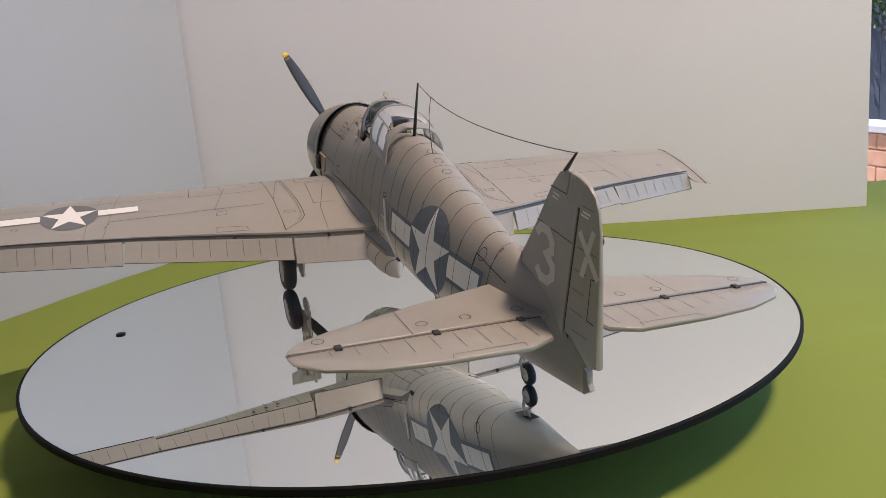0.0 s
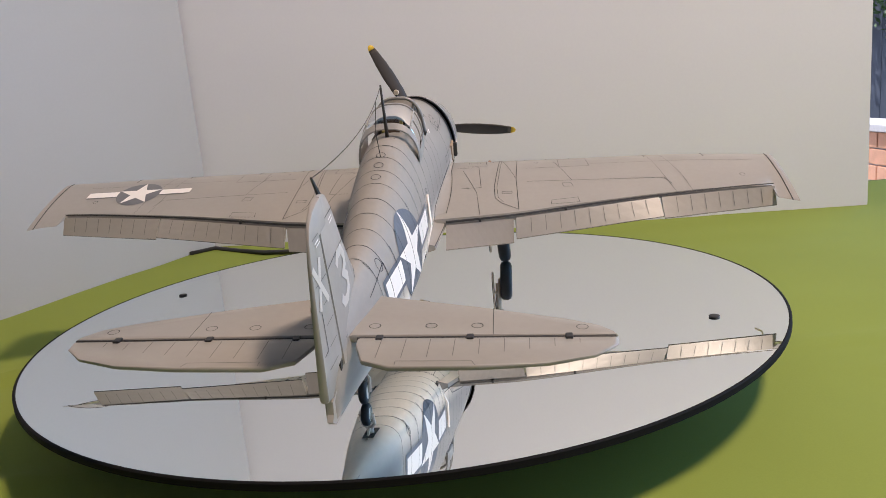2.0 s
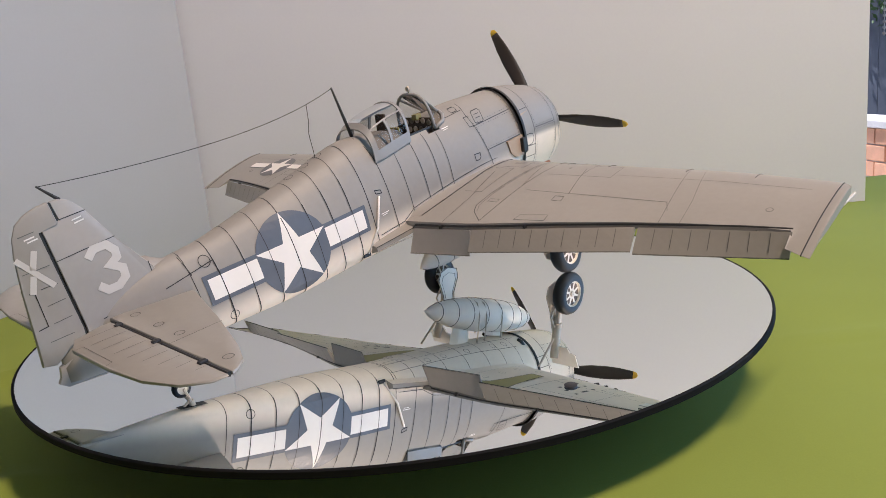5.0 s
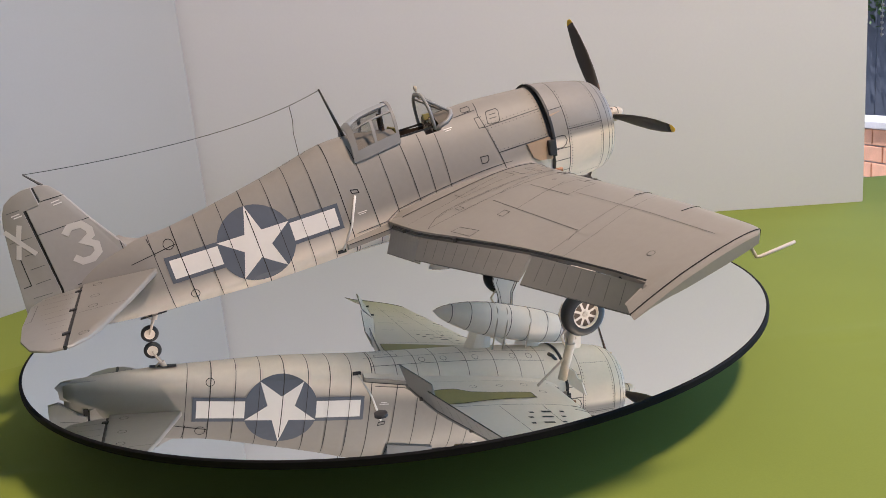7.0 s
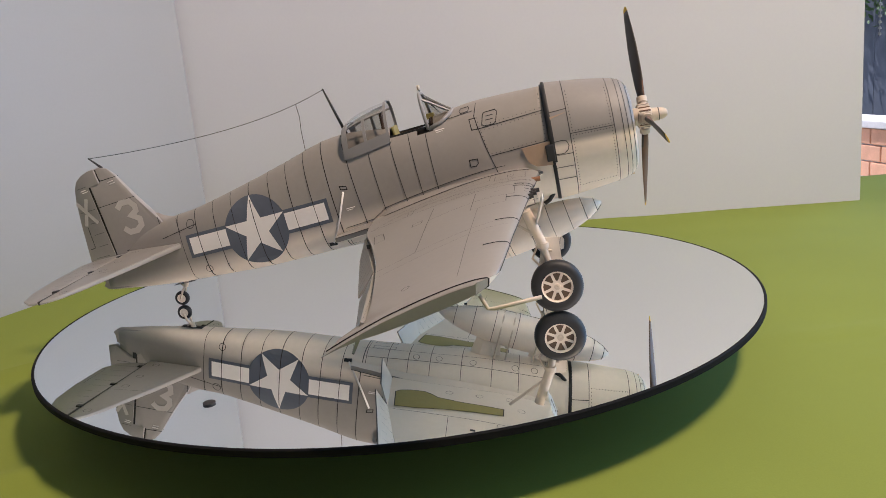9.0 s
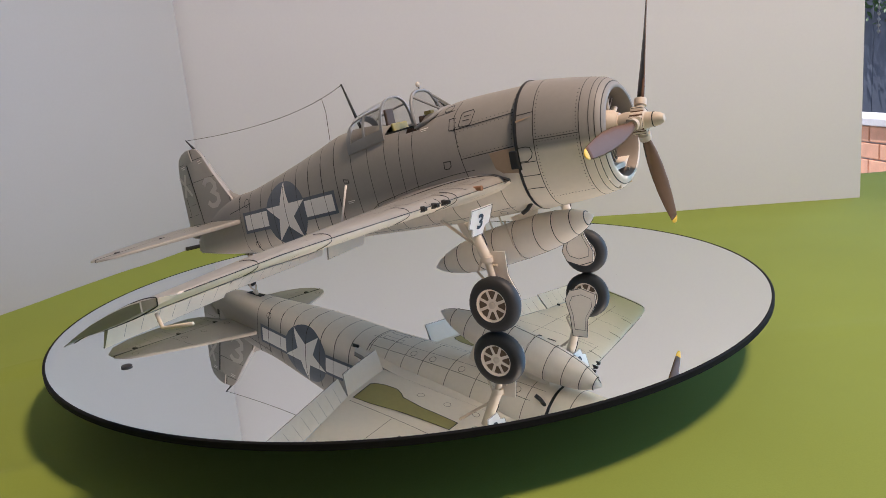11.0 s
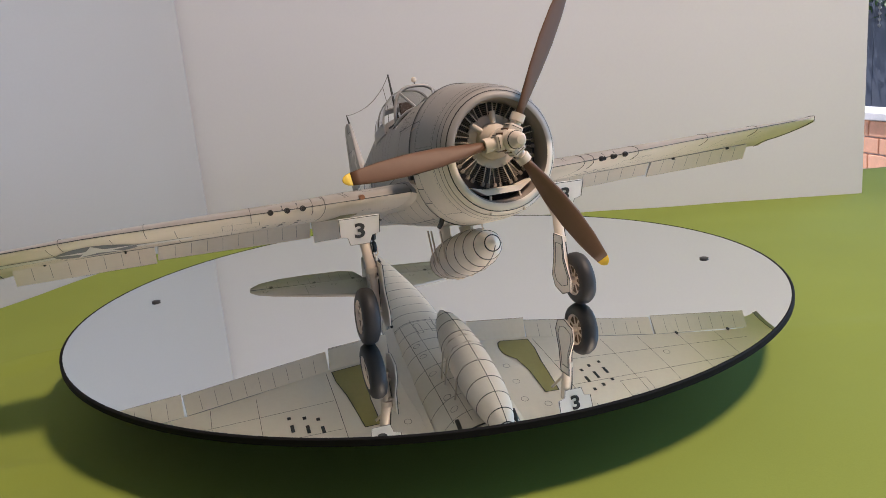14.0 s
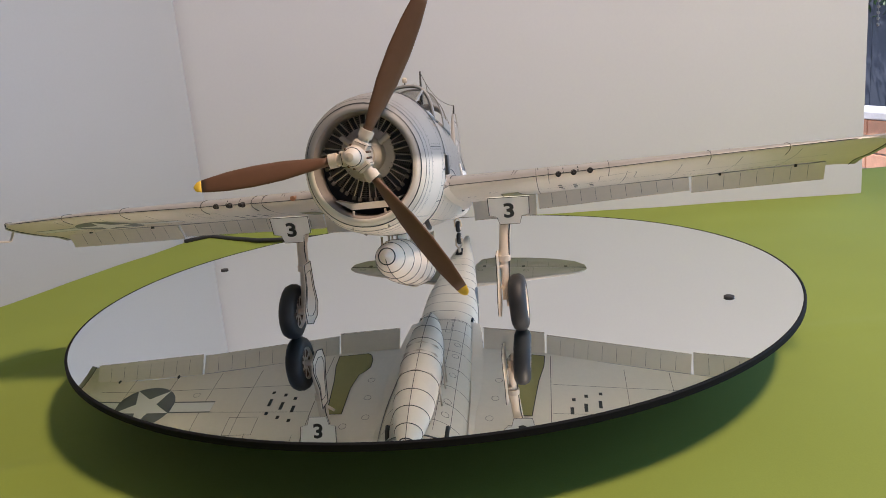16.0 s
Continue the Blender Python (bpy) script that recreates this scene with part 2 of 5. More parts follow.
# ---- the room ----
def slab(name, lo, hi, mat, label, kind="structure", category="", bevel=0.0):
    size = [b - a for a, b in zip(lo, hi)]
    ob = part(name, box(*size, bevel=bevel), mat)
    ob.location = [(a + b) / 2 for a, b in zip(lo, hi)]
    return tagged(ob, label, category, "", kind)


FLOOR_Z = -0.76
slab("floor", (-2.5, -2.5, FLOOR_Z - 0.1), (2.0, 4.2, FLOOR_Z), M_FLOOR, "brown wooden room floor", category="floor")
slab("ceiling", (-2.5, -2.5, 1.64), (2.0, 4.2, 1.74), M_CEIL, "white painted room ceiling", category="ceiling")
slab("wall_west", (-2.6, -2.5, FLOOR_Z), (-2.5, 4.2, 1.64), M_WALL, "plain painted room wall", category="wall")
slab("wall_north", (-2.5, 4.2, FLOOR_Z), (2.1, 4.3, 1.64), M_WALL, "plain painted room wall", category="wall")


def holed_wall(name, lo, hi, axis, a0, a1, z0, z1, label):
    """A wall along axis 0 or 1 with one opening that goes through it."""
    out = bmesh.new()
    def piece(c0, c1, b0, b1):
        l, h = list(lo), list(hi)
        l[axis], h[axis], l[2], h[2] = c0, c1, b0, b1
        box(*[q - p for p, q in zip(l, h)], m=Matrix.Translation([(p + q) / 2 for p, q in zip(l, h)]), bm=out)
    piece(lo[axis], a0, lo[2], hi[2])
    piece(a1, hi[axis], lo[2], hi[2])
    if z0 > lo[2] + 0.001:
        piece(a0, a1, lo[2], z0)
    piece(a0, a1, z1, hi[2])
    return tagged(part(name, out, M_WALL), label, "wall", "", "structure")


holed_wall("wall_east", (2.0, -2.5, FLOOR_Z), (2.1, 4.2, 1.64), 1, -1.15, 3.9, FLOOR_Z + 0.02, 1.34, "painted room wall with a wide glazed opening")
holed_wall("wall_south", (-2.5, -2.6, FLOOR_Z), (2.1, -2.5, 1.64), 0, -0.2, 1.4, 0.15, 1.35, "painted room wall with a window opening")


# ---- table, cloth, boards ----
def cloth():
    """A green cloth that covers the table, with soft creases, and hangs over its edge."""
    out = bmesh.new()
    nx, ny = 130, 110
    x0, x1, y0, y1 = -0.62, 0.95, -0.42, 0.40
    grid = []
    for j in range(ny + 1):
        row = []
        for i in range(nx + 1):
            x, y = x0 + (x1 - x0) * i / nx, y0 + (y1 - y0) * j / ny
            away = max(0.0, min(1.0, (math.hypot(x, y) - 0.10) / 0.15))
            z = 0.0035 * noise.noise((x * 3.1, y * 4.3, 1.7)) * away
            z += 0.0016 * max(0.0, 1 - abs((y + 0.045) + 0.10 * (x - 0.2) - 0.006 * math.sin(9 * x)) / 0.006) * (1 if x > 0.17 else 0)
            z += 0.0012 * max(0.0, 1 - abs((y + 0.078) + 0.16 * (x - 0.2)) / 0.007) * (1 if x > 0.19 else 0)
            z += 0.0011 * max(0.0, 1 - abs((x - 0.42) - 0.55 * (0.2 - y)) / 0.005) * (1 if y < 0.24 and x > 0.40 else 0)
            z += 0.0045 * max(0.0, 1 - abs((y + 0.02) - 0.7 * (x + 0.30)) / 0.012) * (1 if x < -0.20 else 0)
            z += 0.0045 * max(0.0, 1 - abs((y + 0.14) - 0.4 * (x + 0.25)) / 0.012) * (1 if x < -0.16 else 0)
            z += 0.0009 * noise.noise((x * 14, y * 19, 4.0)) * away
            row.append(out.verts.new((x, y, z)))
        grid.append(row)
    for a, b in zip(grid, grid[1:]):
        for i in range(nx):
            out.faces.new((a[i], a[i + 1], b[i + 1], b[i]))
    # hanging hem
    ring = grid[0] + [r[-1] for r in grid[1:]] + grid[-1][-2::-1] + [r[0] for r in grid[-2:0:-1]]
    low = [out.verts.new((v.co.x * 1.01, v.co.y * 1.01, -0.16 + 0.01 * math.sin(k * 0.35))) for k, v in enumerate(ring)]
    for k in range(len(ring)):
        j = (k + 1) % len(ring)
        out.faces.new((ring[k], low[k], low[j], ring[j]))
    return tagged(part("tablecloth", out, M_CLOTH, smooth="all"), "creased bright green cloth spread over the table", "cloth")


def table():
    t = thing("table", "wooden table under the green cloth", "table")
    part("tabletop", box(1.54, 0.79, 0.03, Matrix.Translation((0.165, -0.01, -0.022)), 0.003), M_TABLE, t)
    for x in (-0.52, 0.85):
        for y in (-0.34, 0.32):
            part("leg", box(0.05, 0.05, 0.722, Matrix.Translation((x, y, -0.398)), 0.004), M_TABLE, t)


def board(name, a, b, height, thick, mat, label, radius=0.006):
    """An upright sheet of white board from a to b, with rounded corners and a raw edge."""
    a, b = Vector((*a, 0)), Vector((*b, 0))
    long = (b - a).length
    out = bmesh.new()
    pts = []
    for cx, cz, s in ((radius, radius, 180), (long - radius, radius, 270), (long - radius, height - radius, 0), (radius, height - radius, 90)):
        pts += [(cx + radius * math.cos(radians(s + 15 * k)), cz + radius * math.sin(radians(s + 15 * k))) for k in range(7)]
    loft([[(u, w, v) for u, v in pts] for w in (0, thick)], bm=out)
    turn = math.atan2(b.y - a.y, b.x - a.x)
    ob = part(name, out, mat, label="")
    ob.matrix_world = Matrix.Translation(a + Vector((0, 0, -0.004))) @ Matrix.Rotation(turn, 4, "Z")
    return tagged(ob, label, "board")


cloth()
table()
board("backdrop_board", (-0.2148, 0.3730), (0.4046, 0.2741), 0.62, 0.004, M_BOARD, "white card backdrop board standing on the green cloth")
board("side_board", (-0.4856, -0.1545), (-0.1995, 0.3664), 0.62, 0.004, M_SIDE_BOARD, "white card side board standing on the cloth, shade put into its colour")


def cable():
    pts = [(-0.215, 0.335, 0.003), (-0.195, 0.352, 0.003), (-0.168, 0.328, 0.003), (-0.140, 0.307, 0.003), (-0.110, 0.298, 0.003), (-0.060, 0.296, 0.003)]
    ob = part("cable", tube(pts, 0.0022, 8), M_BLACK, smooth="all")
    return tagged(ob, "thin black cable lying on the cloth behind the mirror", "cable")


cable()


def turntable():
    t = thing("turntable_base", "low round dark turntable base under the mirror", "turntable")
    part("foot", lathe([(0.003, 0), (0.003, 0.050), (0.005, 0.052), (0.012, 0.052), (0.014, 0.049), (0.014, 0)], "Z", 48), M_BLACK, t, smooth=True)
    part("bearing", lathe([(0.014, 0), (0.014, 0.03), (0.0272, 0.03), (0.0272, 0)], "Z", 32), M_BLACK, t, smooth=True)
    return t


turntable()
DISC_R, DISC_E = 0.1779, (-0.0086, 0.0059)


def mirror():
    """The round mirror: a silvered sheet in a black edge, with small dark pegs near its rim."""
    t = thing("round_mirror", "round mirror with a thin black edge on a turntable", "mirror")
    e = Matrix.Translation((*DISC_E, 0))
    part("mirror_glass", lathe([(-0.0006, 0), (-0.0006, DISC_R - 0.0013), (0.0, DISC_R - 0.0013), (0.0, 0)], "Z", 160, m=e), M_MIRROR, t, "silvered round mirror glass", smooth=True)
    rim = [(-0.0028, 0), (-0.0028, DISC_R - 0.0006), (-0.0023, DISC_R), (-0.0002, DISC_R), (0.0001, DISC_R - 0.0003), (0.0002, DISC_R - 0.0007), (0.0001, DISC_R - 0.0012), (-0.0008, DISC_R - 0.0012), (-0.0008, 0)]
    part("backing", lathe(rim, "Z", 160, m=e), M_RIM, t, "black backing and edge of the mirror", smooth=True)
    for x, y in ((-0.059, -0.1381), (0.0385, 0.1396)):
        part("peg", lathe([(0.0, 0), (0.0, 0.0021), (0.0003, 0.0023), (0.0006, 0.0023), (0.0008, 0.0019), (0.0008, 0)], "Z", 20, m=Matrix.Translation((x, y + 0.0053, 0))), M_BLACK, t, "small black peg", smooth=True)
    return t


MIRROR = mirror()


# ---- the aircraft, in its own datum space: x forward, y to its left, z up ----
PLANE = thing("model_aircraft", "grey and white card model of a single-engined fighter on the mirror", "model aircraft")
AF = Matrix.Translation((0, 0, 0.05)) @ pose(0, 0, 0, 1.78) @ Matrix.Translation((0, 0, -0.05)) @ pose(0, 0, 0, 0, -6.5)


def piece(name, bm, mat, parent=None, label="", smooth=False):
    """A part of the aircraft: top parts take the airframe's lean, parts under them stay in datum space."""
    ob = part(name, bm, mat, parent or PLANE, label, smooth)
    if name in ("panel_print", "rib_print", "stencil_print", "seam_print", "belly_print"):
        tagged(ob, kind="stuff")
    if parent is None:
        ob.matrix_basis = AF
    return ob


def curve_through(rows):
    """Smooth interpolation through rows of (x, values...)."""
    xs = [r[0] for r in rows]
    def value(x):
        x = min(max(x, xs[0]), xs[-1])
        i = max(k for k in range(len(xs) - 1) if xs[k] <= x)
        h = xs[i + 1] - xs[i]
        t = (x - xs[i]) / h
        out = []
        for c in range(1, len(rows[0])):
            def slope(k):
                if 0 < k < len(xs) - 1:
                    return (rows[k + 1][c] - rows[k - 1][c]) / (xs[k + 1] - xs[k - 1])
                j = min(k, len(xs) - 2)
                return (rows[j + 1][c] - rows[j][c]) / (xs[j + 1] - xs[j])
            a, b, p, q = rows[i][c], rows[i + 1][c], slope(i) * h, slope(i + 1) * h
            out.append((2 * t**3 - 3 * t**2 + 1) * a + (t**3 - 2 * t**2 + t) * p + (3 * t**2 - 2 * t**3) * b + (t**3 - t**2) * q)
        return out
    return value


# x, top, bottom, half width
FUSELAGE = curve_through([
    (-0.1700, 0.0440, 0.0306, 0.0016), (-0.1500, 0.0560, 0.0290, 0.0046), (-0.1280, 0.0632, 0.0280, 0.0084),
    (-0.1088, 0.0660, 0.0282, 0.0110), (-0.0766, 0.0742, 0.0285, 0.0148), (-0.0541, 0.0806, 0.0298, 0.0165),
    (-0.0333, 0.0870, 0.0312, 0.0170), (-0.0180, 0.0885, 0.0318, 0.0174), (0.0080, 0.0868, 0.0325, 0.0190),
    (0.0300, 0.0890, 0.0330, 0.0208), (0.0467, 0.0915, 0.0338, 0.0219), (0.0815, 0.0922, 0.0362, 0.0226)])
# x, top, bottom, half width of the cowling
COWL = curve_through([
    (0.0800, 0.0936, 0.0354, 0.0240), (0.0972, 0.0918, 0.0372, 0.0241), (0.1110, 0.0896, 0.0392, 0.0234),
    (0.1157, 0.0884, 0.0404, 0.0226), (0.1185, 0.0868, 0.0422, 0.0212), (0.1200, 0.0850, 0.0440, 0.0196)])


def section_form(x, up, low, waist):
    """The body's section: flat-sided and widest low down behind the cockpit, rounder towards the engine."""
    if up:
        return up, low, waist
    t = min(1.0, max(0.0, (x + 0.02) / 0.095))
    t = t * t * (3 - 2 * t)
    square = 0.55 * math.exp(-((x - 0.008) / 0.024) ** 2)     # squarer shoulders beside the cockpit
    return 2.25 - 0.35 * t + square, 2.6 - 0.45 * t, 0.25 + 0.19 * t


def ring_at(shape, x, grow=0.0, n=48, up=0, low=0, waist=0, a0=0, a1=360):
    top, bot, hw = shape(x)
    up, low, waist = section_form(x, up, low, waist)
    zc = bot + waist * (top - bot)
    out = []
    for k in range(n):
        a = radians(a0 + (a1 - a0) * k / (n if a1 - a0 == 360 else n - 1))
        c, s = math.cos(a), math.sin(a)
        e = up if s >= 0 else low
        y = (hw + grow) * math.copysign(abs(c) ** (2 / e), c)
        h = (top - zc + grow) if s >= 0 else (zc - bot + grow)
        out.append(Vector((x, y, zc + h * math.copysign(abs(s) ** (2 / e), s))))
    return out


def side_y(shape, x, z, up=0, low=0, waist=0):
    top, bot, hw = shape(x)
    up, low, waist = section_form(x, up, low, waist)
    zc = bot + waist * (top - bot)
    e, h = (up, top - zc) if z >= zc else (low, zc - bot)
    return hw * max(0.0, 1 - min(1, abs(z - zc) / h) ** e) ** (1 / e)


def frange(a, b, n):
    return [a + (b - a) * k / (n - 1) for k in range(n)]


COWL_SHAPE = dict(up=2.0, low=2.1, waist=0.50)
LIFT = 0.00012


def hoop(shape, x, width, a0=0, a1=360, n=49, bm=None, lift=LIFT, lean=0.0, **form):
    """A printed line round a body at x; lean shifts it along with height."""
    last = a1 if a1 - a0 < 360 else a0 + 359.99
    def line(at):
        ring = ring_at(shape, at, lift, n, a0=a0, a1=last, **form)
        if lean:
            ring = [ring_at(shape, at + lean * (p.z - 0.06), lift, n, a0=a0, a1=last, **form)[k] for k, p in enumerate(ring)]
        return ring
    return loft([line(x - width / 2), line(x + width / 2)], closed=False, bm=bm)


def on_side(shape, side, **form):
    def put(u, v):
        y = side_y(shape, u, v, **form)
        return Vector((u, side * (y + LIFT * 1.4), v))
    return put


def mapped(polys, put, cell=0.003, bm=None):
    """Polygons laid onto a surface; joins them into bm when one is given."""
    one = laid(flat(polys), put, cell)
    if bm is None:
        return one
    me = bpy.data.meshes.new("joined")
    one.to_mesh(me)
    one.free()
    bm.from_mesh(me)
    bpy.data.meshes.remove(me)
    return bm


def letters(text, height, bold=0.0):
    """The built-in font's outlines as a plane mesh, centred, of that height."""
    cu = bpy.data.curves.new("lettering", "FONT")
    cu.body, cu.size, cu.align_x, cu.align_y, cu.offset, cu.resolution_u = text, 1.0, "CENTER", "CENTER", bold, 3
    ob = bpy.data.objects.new("lettering", cu)
    scene.collection.objects.link(ob)
    bpy.context.view_layer.update()
    me = bpy.data.meshes.new_from_object(ob.evaluated_get(bpy.context.evaluated_depsgraph_get()))
    bpy.data.objects.remove(ob)
    bm = bmesh.new()
    bm.from_mesh(me)
    bpy.data.meshes.remove(me)
    zs, xs = [v.co.y for v in bm.verts], [v.co.x for v in bm.verts]
    mz, mx, k = (max(zs) + min(zs)) / 2, (max(xs) + min(xs)) / 2, height / (max(zs) - min(zs))
    for v in bm.verts:
        v.co = ((v.co.x - mx) * k, (v.co.y - mz) * k, 0)
    return bm


# ---- fuselage ----
COCKPIT = (0.004, 0.0262)
HOOPS, HOOP_LEAN = (-0.1191, -0.1083, -0.0969, -0.0856, -0.0743, -0.0626, -0.0518, -0.041, -0.0304), -0.10


def fuselage():
    xs = frange(-0.170, COCKPIT[0], 34) + frange(COCKPIT[0], COCKPIT[1], 9)[1:] + frange(COCKPIT[1], 0.0815, 14)[1:]
    bm = loft([ring_at(FUSELAGE, x) for x in xs])
    # cockpit opening
    gone = [f for f in bm.faces if COCKPIT[0] < f.calc_center_median().x < COCKPIT[1] and f.calc_center_median().z > 0.0825 and abs(f.normal.x) < 0.9]
    bmesh.ops.delete(bm, geom=gone, context="FACES")
    body = piece("fuselage", bm, M_FUSELAGE, smooth="all")
    lines, soft = bmesh.new(), bmesh.new()
    for k, x in enumerate(HOOPS):
        hoop(FUSELAGE, x, 0.00042 if k in (1, 4, 8) else 0.00028, bm=lines, lean=HOOP_LEAN)
    for side in (1, -1):
        put = on_side(FUSELAGE, side)
        strokes = []
        strokes += stroke([(-0.0222, 0.0880), (-0.0198, 0.0774), (-0.0177, 0.0617), (-0.0150, 0.0420)], 0.00034)
        strokes += stroke([(-0.0198, 0.0774), (-0.0082, 0.0794), (0.0037, 0.0813)], 0.00042)
        for a, b in (((-0.0081, 0.0791), (-0.0040, 0.0450)), ((0.0034, 0.0812), (0.0076, 0.0480)), ((0.0132, 0.0826), (0.0160, 0.0500)), ((0.0218, 0.0840), (0.0240, 0.0520))):
            strokes += stroke([a, b], 0.00030)
        strokes += stroke([(0.0482, 0.0905), (0.0467, 0.0847), (0.0501, 0.0701), (0.0529, 0.0603), (0.0540, 0.0560)], 0.00034)
        strokes += stroke([(0.0470, 0.0788), (0.0790, 0.0816)], 0.00034) + stroke([(0.0515, 0.0655), (0.0790, 0.0676)], 0.00034)
        strokes += stroke([(0.0442, 0.0839), (0.0470, 0.0841), (0.0478, 0.0791), (0.0448, 0.0789)], 0.00034, True)
        strokes += stroke([(0.0519, 0.0858), (0.0571, 0.0862), (0.0580, 0.0852), (0.0567, 0.0806), (0.0558, 0.0799), (0.0509, 0.0797), (0.0500, 0.0806), (0.0510, 0.0850)], 0.00036, True)
        strokes += stroke([(0.0525, 0.0840), (0.0560, 0.0842)], 0.0003) + stroke([(0.0520, 0.0822), (0.0556, 0.0824)], 0.0003)
        strokes += stroke([(0.0405, 0.0893), (0.0442, 0.0897), (0.0448, 0.0890), (0.0440, 0.0877), (0.0404, 0.0873), (0.0398, 0.0882)], 0.00030, True)
        strokes += stroke([(0.0412, 0.0654), (0.0452, 0.0654), (0.0452, 0.0632), (0.0440, 0.0621), (0.0414, 0.0621)], 0.00042, True)
        strokes += stroke([(0.0319, 0.0858), (0.0462, 0.0875)], 0.00022)
        strokes += stroke([(-0.0256, 0.0645), (-0.0222, 0.0640), (-0.0218, 0.0624), (-0.0252, 0.0628)], 0.00042, True)
        strokes += stroke(circle(-0.1115, 0.0592, 0.0023), 0.00030, True)
        strokes += stroke(circle(-0.1060, 0.0345, 0.0019), 0.00028, True)
        strokes += stroke([(-0.1290, 0.0540), (-0.1086, 0.0587)], 0.00036) + stroke([(-0.1202, 0.0632), (-0.1182, 0.0557)], 0.00036)
        mapped(strokes, put, 0.004, lines)
        dots = []
        for a, b, k in (((0.0490, 0.0778), (0.0780, 0.0804), 15), ((0.0478, 0.0800), (0.0780, 0.0828), 15), ((0.0525, 0.0666), (0.0780, 0.0686), 13), ((0.0785, 0.0690), (0.0785, 0.0805), 7), ((0.0785, 0.0830), (0.0785, 0.0890), 4), ((0.0486, 0.0800), (0.0478, 0.0840), 3), ((0.0492, 0.0770), (0.0512, 0.0675), 6)):
            for i in range(k):
                t = i / (k - 1)
                dots.append(circle(a[0] + (b[0] - a[0]) * t, a[1] + (b[1] - a[1]) * t, 0.00021, 6))
        mapped(dots, put, 0.02, lines)
        faint = []
        for u, v in ((0.0270, 0.0818), (-0.0245, 0.0529)):
            faint += stroke([(u, v), (u + 0.0045, v + 0.0004)], 0.0004) + stroke([(u + 0.0006, v - 0.0008), (u + 0.0036, v - 0.0005)], 0.0003)
        mapped(faint, put, 0.004, soft)
    for x in (-0.0420, -0.0500, -0.0595):   # round caps along the spine
        top = FUSELAGE(x)[0]
        ringed = [Vector((x + 0.0021 * math.cos(a), 0.0021 * math.sin(a), 0)) for a in frange(0, 2 * math.pi, 21)]
        inner = [Vector((x + 0.00185 * math.cos(a), 0.00185 * math.sin(a), 0)) for a in frange(0, 2 * math.pi, 21)]
        def raise_to(p):
            t, b, hw = FUSELAGE(p.x)
            e, _, waist = section_form(p.x, 0, 0, 0)
            zc = b + waist * (t - b)
            return Vector((p.x, p.y, zc + (t - zc) * (1 - (abs(p.y) / hw) ** e) ** (1 / e) + LIFT * 1.5))
        loft([[raise_to(p) for p in ringed], [raise_to(p) for p in inner]], closed=False, bm=lines)
    piece("panel_print", lines, M_INK, body, "fine black printed panel lines")
    piece("stencil_print", soft, M_WHITE, body, "tiny pale printed stencil bars")
    # national marking on both sides
    for side in (1, -1):
        put = on_side(FUSELAGE, side)
        u0, v0, tilt = -0.0738, 0.0507, radians(4.5)
        def turned(poly):
            return [(u0 + u * math.cos(tilt) - v * math.sin(tilt), v0 + u * math.sin(tilt) + v * math.cos(tilt)) for u, v in poly]
        def higher(extra):
            return lambda u, v: put(u, v) + Vector((0, side * extra, 0))
        R = 0.0178
        blue = [turned(circle(0, 0, R, 48)), turned([(R * 0.9, -0.0062), (0.0410, -0.0062), (0.0410, 0.0062), (R * 0.9, 0.0062)]), turned([(-0.0410, -0.0062), (-R * 0.9, -0.0062), (-R * 0.9, 0.0062), (-0.0410, 0.0062)])]
        badge = piece("insignia", mapped(blue, higher(0.00006), 0.003), M_NAVY, body, "navy roundel with side bars")
        piece("star", mapped([turned(p) for p in star_polys(0, 0, R, 90)], higher(0.00014), 0.003), M_WHITE, badge, "white five-pointed star")
        for s in (1, -1):
            piece("bar", mapped([turned([(s * 0.0170, -0.0044), (s * 0.0392, -0.0044), (s * 0.0392, 0.0044), (s * 0.0170, 0.0044)][:: s])], higher(0.00014), 0.003), M_WHITE, badge, "white side bar")
        over = bmesh.new()
        for k, x in enumerate(HOOPS):
            if -0.1150 < x < -0.0335:
                hoop(FUSELAGE, x, 0.00040 if k in (1, 4, 8) else 0.00026, -46 if side > 0 else 134, 46 if side > 0 else 226, 23, bm=over, lift=0.00036, lean=HOOP_LEAN)
        piece("seam_print", over, M_INK, badge)
        # step strip
        bar = [Vector((-0.0240, side * (side_y(FUSELAGE, -0.0240, 0.0616) + 0.0004), 0.0616)), Vector((-0.0290, side * (side_y(FUSELAGE, -0.029, 0.0480) + 0.0012), 0.0480)), Vector((-0.0352, side * (side_y(FUSELAGE, -0.0352, 0.0368) + 0.0004), 0.0368))]
        piece("step_bar", tube(bar, 0.00055, 6), M_WHITE, body, "thin white step bar", smooth="all")
        foot = box(0.0042, 0.0012, 0.0018, Matrix.Translation((-0.0358, side * (side_y(FUSELAGE, -0.0358, 0.0362) + 0.0002), 0.0362)), 0.0003)
        piece("step_foot", foot, M_BLACK, body)
    return body


